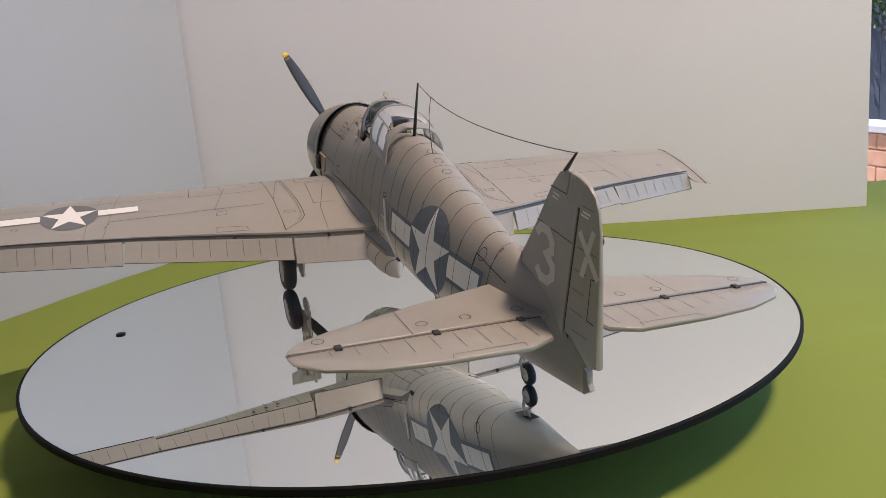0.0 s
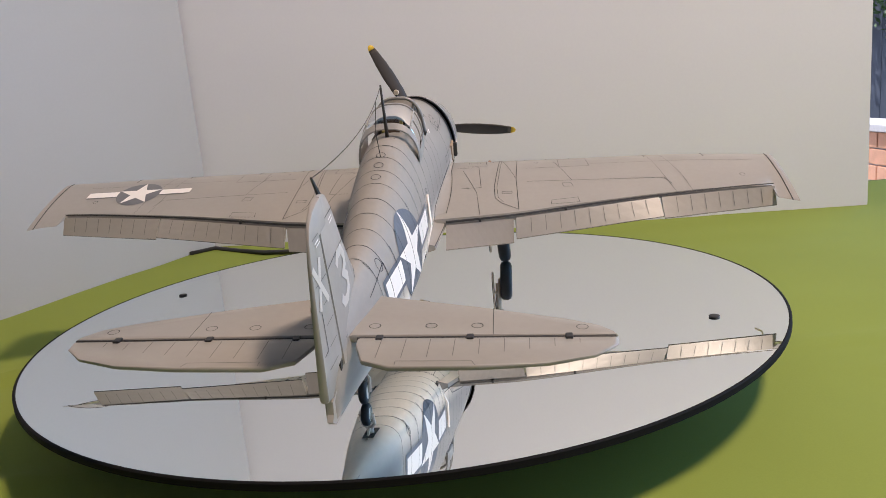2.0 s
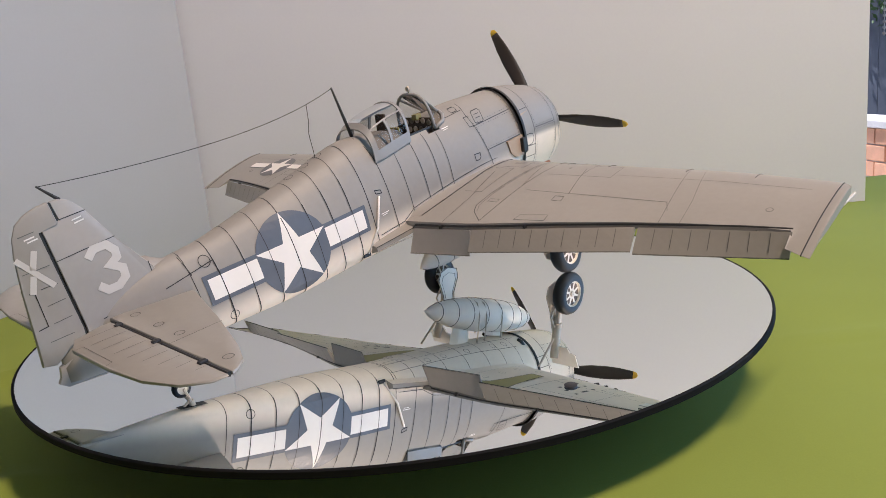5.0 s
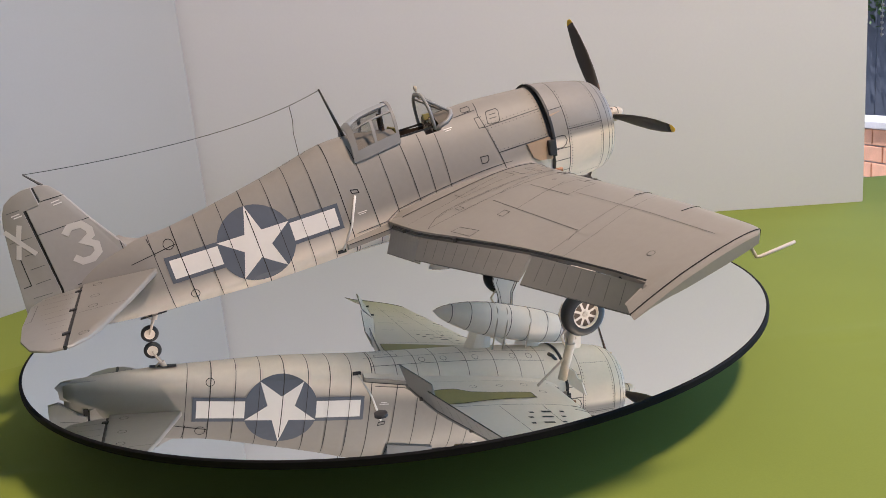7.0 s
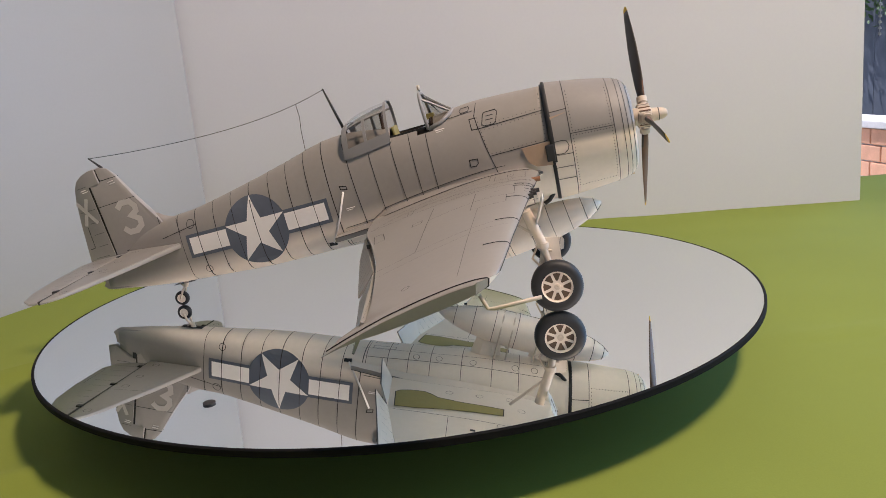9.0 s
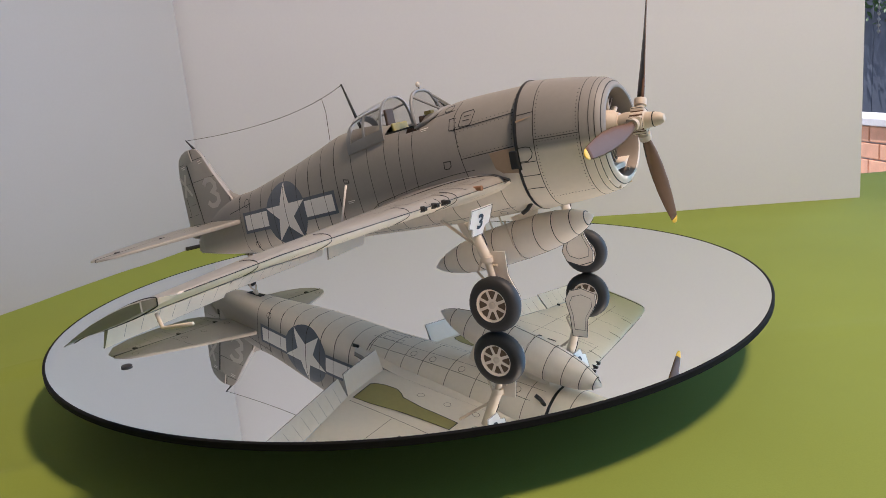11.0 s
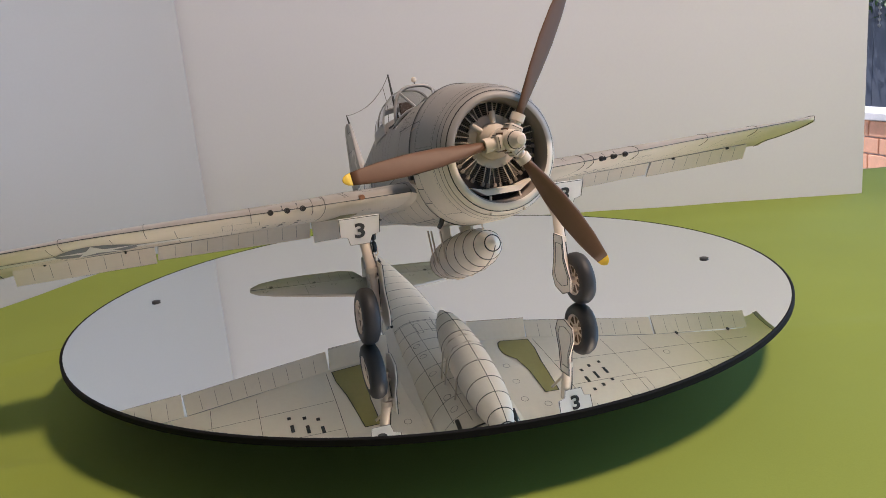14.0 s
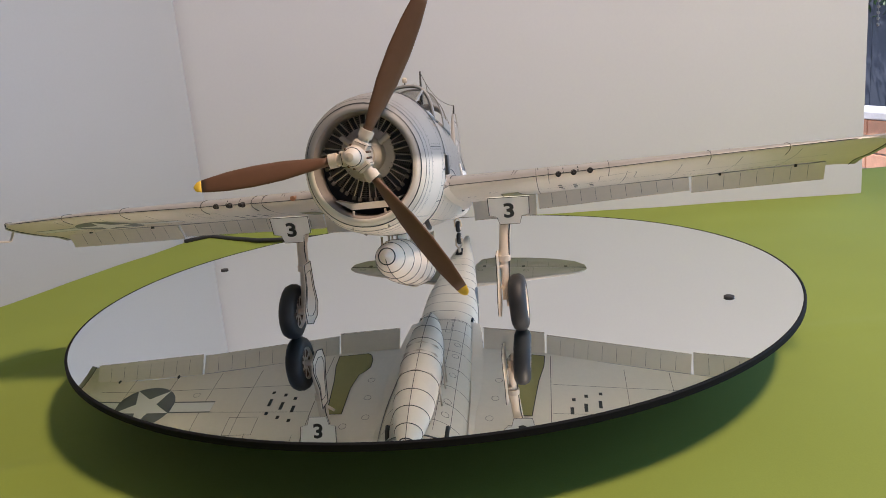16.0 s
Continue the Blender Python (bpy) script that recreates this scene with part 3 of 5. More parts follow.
# ---- cowling, engine and propeller ----
def cowling():
    outer = [ring_at(COWL, x, **COWL_SHAPE) for x in frange(0.0812, 0.1157, 12) + [0.1172, 0.1185, 0.1194, 0.1200]]
    mid = Vector((0.1200, 0, 0.0650))
    lip = [ring_at(COWL, 0.1200, **COWL_SHAPE)]
    def inner(x, k, drop=0.0):
        return [Vector((x, (p.y) * k, mid.z + (p.z - mid.z) * k + drop)) for p in lip[0]]
    rings = outer + [inner(0.1203, 0.960), inner(0.1200, 0.925)]
    throat = loft([inner(0.1200, 0.925), inner(0.1188, 0.895), inner(0.1140, 0.885), inner(0.1060, 0.885)], cap=(False, False))
    skin = loft(rings, cap=(False, False))
    cowl = piece("cowling", skin, M_COWL, smooth="all")
    piece("cowl_throat", throat, M_THROAT, cowl, "dark grey inner ring of the cowling", smooth="all")
    inside = loft([ring_at(COWL, x, -0.0007, **COWL_SHAPE) for x in frange(0.0812, 0.1100, 5)], cap=(False, True))
    piece("cowl_lining", inside, M_BLACK, cowl, "black inside of the cowling", smooth="all")
    piece("gap_ring", loft([ring_at(FUSELAGE, 0.0797, 0.0003), ring_at(FUSELAGE, 0.0802, 0.0006), ring_at(FUSELAGE, 0.0814, 0.0008)], cap=(False, False)), M_BLACK, cowl, "black gap behind the cowl flaps", smooth="all")
    piece("flap_edge", loft([ring_at(COWL, 0.0806, 0.0001, a0=-14, a1=194, n=48, **COWL_SHAPE), ring_at(COWL, 0.0812, 0.0004, a0=-14, a1=194, n=48, **COWL_SHAPE), ring_at(COWL, 0.0822, 0.0002, a0=-14, a1=194, n=48, **COWL_SHAPE)], closed=False), M_BLACK, cowl, "dark rear edge of the cowl flaps", smooth="all")
    lines = bmesh.new()
    for x, w in ((0.0900, 0.00034), (0.1105, 0.00030), (0.1145, 0.00026), (0.1168, 0.00026), (0.1190, 0.00030)):
        hoop(COWL, x, w, bm=lines, **COWL_SHAPE)
    for side in (1, -1):
        put = on_side(COWL, side, **COWL_SHAPE)
        st = stroke([(0.0900, 0.0690), (0.1105, 0.0690)], 0.0003) + stroke([(0.0815, 0.0600), (0.1105, 0.0595)][:1] + [(0.0900, 0.0600)], 0.0003)
        st += stroke([(0.0815, 0.0540), (0.0900, 0.0540)], 0.0003) + stroke([(0.0815, 0.0800), (0.0900, 0.0805)], 0.0003) + stroke([(0.0815, 0.0480), (0.0900, 0.0480)], 0.0003)
        st += stroke([(0.0815, 0.0605), (0.0858, 0.0604), (0.0878, 0.0618), (0.0886, 0.0638), (0.0878, 0.0660), (0.0858, 0.0666), (0.0815, 0.0664)], 0.00034)
        mapped(st, put, 0.004, lines)
        dots = []
        for a, b, k in (((0.0912, 0.0700), (0.1095, 0.0700), 14), ((0.0912, 0.0680), (0.1095, 0.0680), 14), ((0.0912, 0.0715), (0.0912, 0.0880), 12), ((0.1093, 0.0715), (0.1093, 0.0860), 11), ((0.0912, 0.0665), (0.0912, 0.0430), 17), ((0.1093, 0.0665), (0.1093, 0.0440), 16), ((0.0925, 0.0430), (0.1085, 0.0440), 12)):
            dots += [circle(a[0] + (b[0] - a[0]) * i / (k - 1), a[1] + (b[1] - a[1]) * i / (k - 1), 0.00023, 6) for i in range(k)]
        mapped(dots, put, 0.02, lines)
        louvre = [[(0.0818, 0.0770), (0.0900, 0.0790), (0.0818, 0.0780)]]
        piece("louvre", mapped(louvre, lambda u, v: put(u, v) + Vector((0, side * 0.0001, 0)), 0.004), M_TAN, cowl, "brown wedge-shaped louvre")
    piece("panel_print", lines, M_INK, cowl, "fine black printed panel lines and rivets")
    for side in (1, -1):   # exhaust outlets behind the cowling
        y = side * (side_y(FUSELAGE, 0.0765, 0.0600) + 0.0001)
        out = loft([[(x, y + side * 0.0016 * k, z) for x, z in ((0.0668, 0.0662), (0.0800, 0.0672), (0.0800, 0.0560), (0.0725, 0.0566), (0.0690, 0.0590))] for k in (-1, 0.25)])
        piece("exhaust_shroud", out, M_TAN, cowl, "tan exhaust shroud")
        piece("exhaust_outlet", box(0.0040, 0.0030, 0.0078, Matrix.Translation((0.0796, y + side * 0.0010, 0.0618)), 0.0005), M_BLACK, cowl, "black exhaust outlet")
        piece("exhaust_pipe", tube([(0.0790, side * 0.0130, 0.0420), (0.0755, side * 0.0135, 0.0380), (0.0728, side * 0.0136, 0.0366)], 0.0010, 10), M_ENGINE, cowl, "dark exhaust pipe", smooth="all")
    return cowl


HUB = Vector((0.1215, 0.0003, 0.0680))
THRUST = Matrix.Translation(HUB) @ pose(0, 0, 0, 0, 2.0)


def engine():
    eng = new("engine")
    eng.parent, eng.matrix_basis = PLANE, AF
    disc = lathe([(0.1062, 0), (0.1062, 0.0178), (0.1070, 0.0178), (0.1070, 0)], "X", 40, m=Matrix.Translation((0, 0, 0.0665)))
    part("baffle_plate", disc, M_BLACK, eng, smooth=True)
    part("case_flange", lathe([(-0.0140, 0), (-0.0140, 0.0096), (-0.0100, 0.0096), (-0.0096, 0.0090), (-0.0096, 0)], "X", 36, m=THRUST), M_THROAT, eng, "dark grey crankcase flange", smooth=True)
    case = lathe([(-0.0100, 0.0066), (-0.0090, 0.0068), (-0.0075, 0.0066), (-0.0050, 0.0062), (-0.0035, 0.0050), (-0.0020, 0.0045), (-0.0020, 0)], "X", 32, m=THRUST)
    part("crankcase", case, M_METAL, eng, "grey crankcase", smooth=True)
    part("case_ring", lathe([(-0.0106, 0.0086), (-0.0106, 0.0100), (-0.0093, 0.0100), (-0.0093, 0.0090)], "X", 32, m=THRUST), M_METAL, eng, smooth=True)
    head = bmesh.new()
    for k in range(9):
        ring = bmesh.ops.create_cone(head, cap_ends=True, segments=12, radius1=0.0019, radius2=0.0023, depth=0.0075)["verts"]
        bmesh.ops.transform(head, matrix=Matrix.Identity(4), verts=ring)
        for v in ring:
            v.co.z += 0.0135
        bmesh.ops.rotate(head, cent=(0, 0, 0), matrix=Matrix.Rotation(2 * math.pi * k / 9, 3, "X"), verts=ring)
        break
    for v in head.verts:
        v.co.x -= 0.0115
    first = part("cylinder", head, M_ENGINE, eng, "dark ribbed cylinder", smooth=True)
    first.matrix_basis = THRUST
    fins = bmesh.new()
    for i in range(9):
        wide = 0.0019 + 0.00017 * i
        for s in (1, -1):
            box(0.0052, wide * 0.78, 0.00016, Matrix.Translation((-0.0113, s * wide * 0.60, 0.0099 + 0.00072 * i)) @ pose(0, 0, 0, -s * 8), bm=fins)
    fin_me = part("cooling_block", fins, M_FINS, first, "thin brown-grey cooling fins").data
    tagged(first.children[0], kind="stuff")
    rocker = bmesh.new()
    for y in (-0.0011, 0.0011):
        box(0.0010, 0.0014, 0.0016, Matrix.Translation((-0.0084, y, 0.0164)), 0.0003, bm=rocker)
    rock_me = part("rocker_cover", rocker, M_FINS, first, "small pale rocker covers").data
    rod = tube([(-0.0088, -0.0010, 0.0090), (-0.0082, -0.0012, 0.0160)], 0.00022, 5)
    tube([(-0.0088, 0.0010, 0.0090), (-0.0082, 0.0012, 0.0160)], 0.00022, 5, bm=rod)
    rod_me = part("pushrod", rod, M_METAL, first, "thin pale pushrods", smooth="all").data
    for k in range(1, 18):
        ob = new("cylinder", first.data)
        for me, nm in ((fin_me, "cooling_block"), (rock_me, "rocker_cover"), (rod_me, "pushrod")):
            sub = new(nm, me)
            sub.parent = ob
            if nm == "cooling_block":
                tagged(sub, kind="stuff")
        ob.parent = eng
        ob.matrix_basis = THRUST @ pose(-0.0018 if k % 2 else 0, 0, 0, 20 * k)
    for a in (35, 90, 140):
        part("magneto", lathe([(0, 0.0011), (0.0045, 0.0011), (0.0045, 0)], "Z", 12, m=THRUST @ pose(0, 0, 0, a - 90) @ Matrix.Translation((-0.0070, 0, 0.0066))), M_METAL, eng, "small pale magneto", smooth=True)
    chin = loft([[Vector((x, y, z)) for y, z in ((-0.0125, 0.0528), (-0.0066, 0.0490), (0.0066, 0.0490), (0.0125, 0.0528), (0.0066, 0.0512), (-0.0066, 0.0512))] for x in (0.1080, 0.1165)])
    part("intake_lip", chin, M_COWL, eng, "pale curved air intake lip")
    for y in (-0.0062, 0.0062):
        part("intake_strut", box(0.0012, 0.0006, 0.0070, Matrix.Translation((0.1175, y, 0.0452)) @ pose(0, 0, 0, y * 1200)), M_METAL, eng)
    return eng


def propeller():
    prop = new("propeller")
    prop.parent, prop.matrix_basis = PLANE, AF @ THRUST
    dome = lathe([(-0.0020, 0), (-0.0020, 0.0036), (0.0, 0.0043), (0.0085, 0.0043), (0.0092, 0.0036), (0.0094, 0.0034), (0.0125, 0.0031), (0.0150, 0.0027), (0.0168, 0.0015), (0.0172, 0)], "X", 28)
    part("hub", dome, M_METAL, prop, "pale grey propeller hub", smooth=True)
    for k, angle in enumerate((60.6, -57.2, 184.8)):   # a boxy clamp round each blade root, with dark edges and a bolt
        turn = pose(0.0058, 0, 0, angle - 90)
        clamp = part("hub_clamp", box(0.0064, 0.0056, 0.0054, Matrix.Translation((0, 0, 0.0030)), 0.0009), M_METAL, prop, "pale boxy hub clamp")
        clamp.matrix_basis = turn
        rims = bmesh.new()
        for z in (0.0012, 0.0048):
            ring = [(0.0032, 0.0019), (0.0032, -0.0019), (0.0023, -0.0028), (-0.0023, -0.0028), (-0.0032, -0.0019), (-0.0032, 0.0019), (-0.0023, 0.0028), (0.0023, 0.0028), (0.0032, 0.0019)]
            tube([(x, y, z) for x, y in ring], 0.00013, 4, bm=rims)
        part("clamp_edges", rims, M_ENGINE, clamp, "dark printed edges")
        for s in (1, -1):
            part("clamp_bolt", tube([(-0.0024, s * 0.0030, 0.0030), (0.0030, s * 0.0030, 0.0030)], 0.00042, 8), M_BROWN, clamp, "dark clamp bolt", smooth="all")
    part("dome_line", lathe([(0.0124, 0.0030), (0.0124, 0.00325), (0.0128, 0.0032), (0.0128, 0.0029)], "X", 28), M_INK, prop)
    rows = [(0.0095, 0.0016, 0.0014, 58), (0.0125, 0.0020, 0.0013, 52), (0.0180, 0.0028, 0.0011, 45), (0.0270, 0.0036, 0.0008, 37), (0.0380, 0.0038, 0.0006, 32), (0.0480, 0.0033, 0.00045, 28), (0.0550, 0.0025, 0.0004, 26), (0.0578, 0.0021, 0.00035, 25)]
    tip = [(0.0578, 0.0021, 0.00035, 25), (0.0595, 0.0017, 0.0003, 25), (0.0604, 0.0011, 0.00028, 25), (0.0609, 0.0003, 0.0002, 25)]
    rows, tip = ([(r, h * 1.08, w, t - 6) for r, h, w, t in line] for line in (rows, tip))
    def section(r, half, thick, twist):
        t = radians(-twist)
        out = []
        for k in range(12):
            a = 2 * math.pi * k / 12
            c, s = half * math.cos(a), thick * math.sin(a)
            out.append(Vector((0.0062 + c * math.sin(t) + s * math.cos(t), c * math.cos(t) - s * math.sin(t), r)))
        return out
    blade = blade_tip = None
    for k, angle in enumerate((60.6, -57.2, 184.8)):
        m = pose(0, 0, 0, angle - 90)
        if k == 0:
            blade = part("blade", loft([section(*r) for r in rows]), M_BROWN, prop, "dark brown propeller blade", smooth="all")
            blade.data.materials.append(M_BLADE_BACK)
            for p in blade.data.polygons:
                p.material_index = 1 if p.normal.x < -0.05 else 0
            blade_tip = part("blade_tip", loft([section(r, h * 1.004, w * 1.02, t) for r, h, w, t in tip]), M_YELLOW, blade, "yellow blade tip", smooth="all")
            collar = part("blade_collar", lathe([(0.0045, 0), (0.0045, 0.0020), (0.0070, 0.0020), (0.0070, 0.0026), (0.0098, 0.0026), (0.0098, 0)], "Z", 16, m=Matrix.Translation((0.0062, 0, 0))), M_METAL, blade, "pale blade collar", smooth=True)
            blade.matrix_basis = m
        else:
            b = new("blade", blade.data)
            b.parent, b.matrix_basis = prop, m
            tagged(b, "dark brown propeller blade")
            for src, nm in ((blade_tip, "blade_tip"), (collar, "blade_collar")):
                sub = new(nm, src.data)
                sub.parent = b
                tagged(sub, src["label"])
    return prop


# ---- canopy and cockpit ----
def canopy():
    slide = new("sliding_canopy")
    slide.parent, slide.matrix_basis = PLANE, AF
    shape = curve_through([(-0.0200, 0.0140, 0.0918, 0.0765), (-0.0150, 0.0145, 0.0955, 0.0772), (-0.0060, 0.0144, 0.0984, 0.0788), (0.0045, 0.0140, 0.1003, 0.0808)])
    nu, na = 34, 60
    glass, shell = bmesh.new(), bmesh.new()
    def spot(i, k, lift=0.0):
        x = -0.0200 + 0.0245 * i / nu
        half, top, base = shape(x)
        a = math.pi * k / na
        return Vector((x, (half + lift) * math.copysign(abs(math.cos(a)) ** 0.75, math.cos(a)), base + (top + lift - base) * math.sin(a) ** 0.85))
    for i in range(nu):
        for k in range(na):
            u, deg = (i + 0.5) / nu, 180 * (k + 0.5) / na
            d = min(deg, 180 - deg)
            framed = u < 0.12 or u > 0.94 or d < 12 or 47 < d < 52 or (0.47 < u < 0.52 and d < 50)
            bm, lift = (shell, 0.0003) if framed else (glass, 0.0)
            bm.faces.new([bm.verts.new(spot(i + p, k + q, lift)) for p, q in ((0, 0), (1, 0), (1, 1), (0, 1))])
    for bm in (glass, shell):
        bmesh.ops.remove_doubles(bm, verts=bm.verts, dist=1e-6)
    extra = bmesh.ops.extrude_face_region(shell, geom=shell.faces[:])
    for v in [g for g in extra["geom"] if isinstance(g, bmesh.types.BMVert)]:
        v.co += Vector((0, -v.co.y * 0.045, -0.0005))
    bmesh.ops.recalc_face_normals(shell, faces=shell.faces)
    part("canopy_glass", glass, M_GLASS, slide, "clear curved canopy film", smooth="all")
    part("canopy_frame", shell, M_FRAMEGREY, slide, "light grey canopy frame with cut-out windows")
    # windscreen
    ws = new("windscreen")
    ws.parent, ws.matrix_basis = PLANE, AF
    def arch(k, x=0.0215):
        a = math.pi * k / 16
        return Vector((x + 0.0022 * (1 - math.sin(a)), 0.0124 * math.copysign(abs(math.cos(a)) ** 0.70, math.cos(a)), 0.0828 + 0.0178 * math.sin(a) ** 0.85))
    hoop_pts = [arch(k) for k in range(17)]
    def nose(k):                       # the pane's curved foot on the deck
        t = k / 8
        return Vector((0.0235 + 0.0125 * math.sin(math.pi * t) ** 0.6, 0.0126 * math.cos(math.pi * t), 0.0832 + 0.0066 * math.sin(math.pi * t)))
    foot = [nose(k) for k in range(9)]
    top_l, top_r, fl, fr = hoop_pts[5], hoop_pts[11], foot[3], foot[5]
    g = bmesh.new()
    for poly in ([top_l] + hoop_pts[6:11] + [top_r, fr, foot[4], fl], hoop_pts[0:6] + [fl, foot[2], foot[1]], [top_r] + hoop_pts[12:17] + [foot[7], foot[6], fr]):
        f = g.faces.new([g.verts.new(p) for p in poly])
        bmesh.ops.triangulate(g, faces=[f])
    part("windscreen_glass", g, M_GLASS, ws, "clear windscreen panes")
    part("windscreen_arch", tube(hoop_pts, 0.00085, 8), M_FRAMEGREY, ws, "grey rounded rear arch", smooth="all")
    part("windscreen_foot", tube([p + Vector((0.0004, 0, -0.0002)) for p in foot], 0.0011, 8), M_FRAMEGREY, ws, "grey curved foot of the windscreen", smooth="all")
    for a, b in ((top_l, fl), (top_r, fr)):
        part("windscreen_frame", tube([a, b], 0.00065, 6), M_FRAMEGREY, ws, "grey windscreen bar")
    part("windscreen_line", tube([p + Vector((0.0015, 0, -0.0006)) for p in foot], 0.00022, 5), M_INK, ws)
    part("mirror_stalk", tube([(0.0216, 0.0, 0.1005), (0.0213, 0.0, 0.1030)], 0.0003, 6), M_BLACK, ws)
    part("rear_view_mirror", lathe([(-0.0006, 0), (-0.0006, 0.0012), (0.0002, 0.0014), (0.0008, 0.0008), (0.0009, 0)], "X", 14, m=Matrix.Translation((0.0213, 0, 0.1034))), M_METAL, ws, "small round rear-view mirror", smooth=True)
    # inside
    pit = new("cockpit")
    pit.parent, pit.matrix_basis = PLANE, AF
    tub = loft([[Vector((x, y, z)) for y, z in ((-0.0100, 0.0832), (-0.0112, 0.0790), (-0.0110, 0.0680), (0.0110, 0.0680), (0.0112, 0.0790), (0.0100, 0.0832))] for x in (0.0042, 0.0258)], closed=False)
    part("tub", tub, M_COCKPIT, pit, "dark cockpit tub")
    part("rear_bulkhead", box(0.0006, 0.021, 0.0150, Matrix.Translation((0.0036, 0, 0.0755))), M_COCKPIT, pit)
    part("instrument_panel", box(0.0008, 0.0196, 0.0140, Matrix.Translation((0.0250, 0, 0.0812)), 0.0002), M_COCKPIT, pit, "dark instrument panel")
    for i, (y, z) in enumerate(((-0.008, 0.0858), (-0.004, 0.0866), (0.0, 0.0868), (0.004, 0.0866), (0.008, 0.0858), (-0.006, 0.0822), (-0.002, 0.0824), (0.002, 0.0824), (0.006, 0.0822), (-0.0075, 0.0785), (0.0075, 0.0785), (0.0, 0.0785))):
        part("dial", lathe([(0.0245, 0.0009), (0.0242, 0.0011), (0.0242, 0.0014), (0.0246, 0.0015)], "X", 12, m=Matrix.Translation((0, y, z))), M_METAL if i % 3 else M_FINS, pit, "small round dial")
    part("gunsight", loft([[Vector((x, y, z)) for y, z in ((-0.0018, 0.0872), (0.0018, 0.0872), (0.0014, 0.0900), (-0.0014, 0.0900))] for x in (0.0225, 0.0265)]), M_GREEN_IN, pit, "yellow-green gunsight")
    part("seat_back", box(0.0015, 0.0130, 0.0150, Matrix.Translation((0.0060, 0, 0.0800)) @ pose(0, 0, 0, 0, -8), 0.0006), M_GREEN_IN, pit, "green padded seat back")
    part("headrest", box(0.0016, 0.0068, 0.0090, Matrix.Translation((0.0000, 0, 0.0905)), 0.0006), M_COCKPIT, pit, "dark headrest plate")
    part("sill", box(0.022, 0.0008, 0.0010, Matrix.Translation((0.0150, -0.0112, 0.0836)) @ pose(0, 0, 0, 0, -4)), M_BLACK, pit)
    part("sill", box(0.022, 0.0008, 0.0010, Matrix.Translation((0.0150, 0.0112, 0.0836)) @ pose(0, 0, 0, 0, -4)), M_BLACK, pit)


# ---- wings ----
# distance out, nose x, nose z, rear x, rear z, full depth
WING = curve_through([(0.0160, 0.0735, 0.0530, -0.0110, 0.0425, 0.0115), (0.0560, 0.0700, 0.0533, -0.0072, 0.0440, 0.0100), (0.0900, 0.0670, 0.0540, 0.0020, 0.0450, 0.0086), (0.1290, 0.0640, 0.0548, 0.0115, 0.0459, 0.0070), (0.1860, 0.0590, 0.0556, 0.0195, 0.0472, 0.0046), (0.1990, 0.0570, 0.0558, 0.0160, 0.0462, 0.0046)])


def wing_point(x, y, upper, lift=0.0):
    d = abs(y)
    nx, nz, rx, rz, depth = WING(d)
    t = min(1.0, max(0.0, (nx - x) / (nx - rx)))
    z = nz + (rz - nz) * t
    k = t * 0.80                      # the section goes on behind the hinge
    h = depth * 10.0 * (0.2969 * k ** 0.5 - 0.1260 * k - 0.3516 * k * k + 0.2843 * k ** 3 - 0.1015 * k ** 4)
    if y < 0:                         # the right tip hangs a little lower
        z -= 0.0015 * max(0.0, (d - 0.15) / 0.045)
    return Vector((x, y, z + (h * 0.56 + lift if upper else -h * 0.34 - lift)))


def wing_outline_rear(d):
    """The hinge line; past the aileron the tip keeps its full chord."""
    rx = WING(d)[2]
    return rx


def wing(side):
    ds = [0.0160, 0.0225] + frange(0.030, 0.186, 20) + [0.1872, 0.1900, 0.1930, 0.1955, 0.1972, 0.1982]
    rings = []
    longer = 0.0045 if side > 0 else -0.0026   # the left tip reaches out a little further
    for i, d in enumerate(ds):
        nx, nz, rx, rz, depth = WING(d)
        cut = 0.0
        if d > 0.1868:                 # the tip keeps its full chord, with a rounded front corner
            q = min(1.0, max(0.0, (d - 0.1900) / 0.0085))
            cut = 0.0055 * (1 - math.sqrt(max(0.0, 1 - q * q)))
            rx -= 0.0085
        n0 = nx - cut
        up, low = [], []
        for k in range(13):
            t = 1 - math.cos(math.pi / 2 * k / 12)
            x = n0 + (rx - n0) * t
            up.append(wing_point(x, side * d, True))
            low.append(wing_point(x, side * d, False))
            for p in (up[-1], low[-1]):
                p.y += side * longer * max(0.0, min(1.0, (d - 0.1860) / 0.006))
        if d > 0.1868:
            for p in up + low:
                p.z -= max(0.0, WING(d)[2] - p.x) * 0.36
            for p, q in zip(up, low):
                m = (p.z + q.z) / 2
                f = min(1.0, max(0.06, (p.x - rx) / 0.016))
                p.z, q.z = m + (p.z - m) * f, m + (q.z - m) * f
        rings.append(up[::-1] + low[1:])
    mid = [(a + b) / 2 for a, b in zip(rings[-1], rings[-1][::-1])]
    end = [Vector((m.x, side * (0.1990 + longer), m.z)) * 0.15 + p * 0.85 + Vector((0, side * 0.0004, 0)) for p, m in zip(rings[-1], mid)]
    rings.append(end)
    cap = ds.index(0.1955)
    bm = loft(rings)
    ob = piece("wing", bm, M_WING, label="grey card wing", smooth=True)
    # pale underside
    me = ob.data
    me.materials.append(M_PALE)
    for p in me.polygons:
        low = 12 <= p.index % 25 < 24 or (p.normal.x > 0.5 and p.normal.z < 0.30)
        if low and p.index // 25 < cap:
            p.material_index = 1
    seam = [p + Vector((0.0001 if p.x > 0.04 else -0.0001, 0, 0.00012 if i < 12 else -0.00012)) for i, p in enumerate(rings[cap])]
    piece("tip_seam", tube(seam + seam[:1], 0.00020, 5), M_INK, ob, "dark seam of the wing tip cap")
    return ob


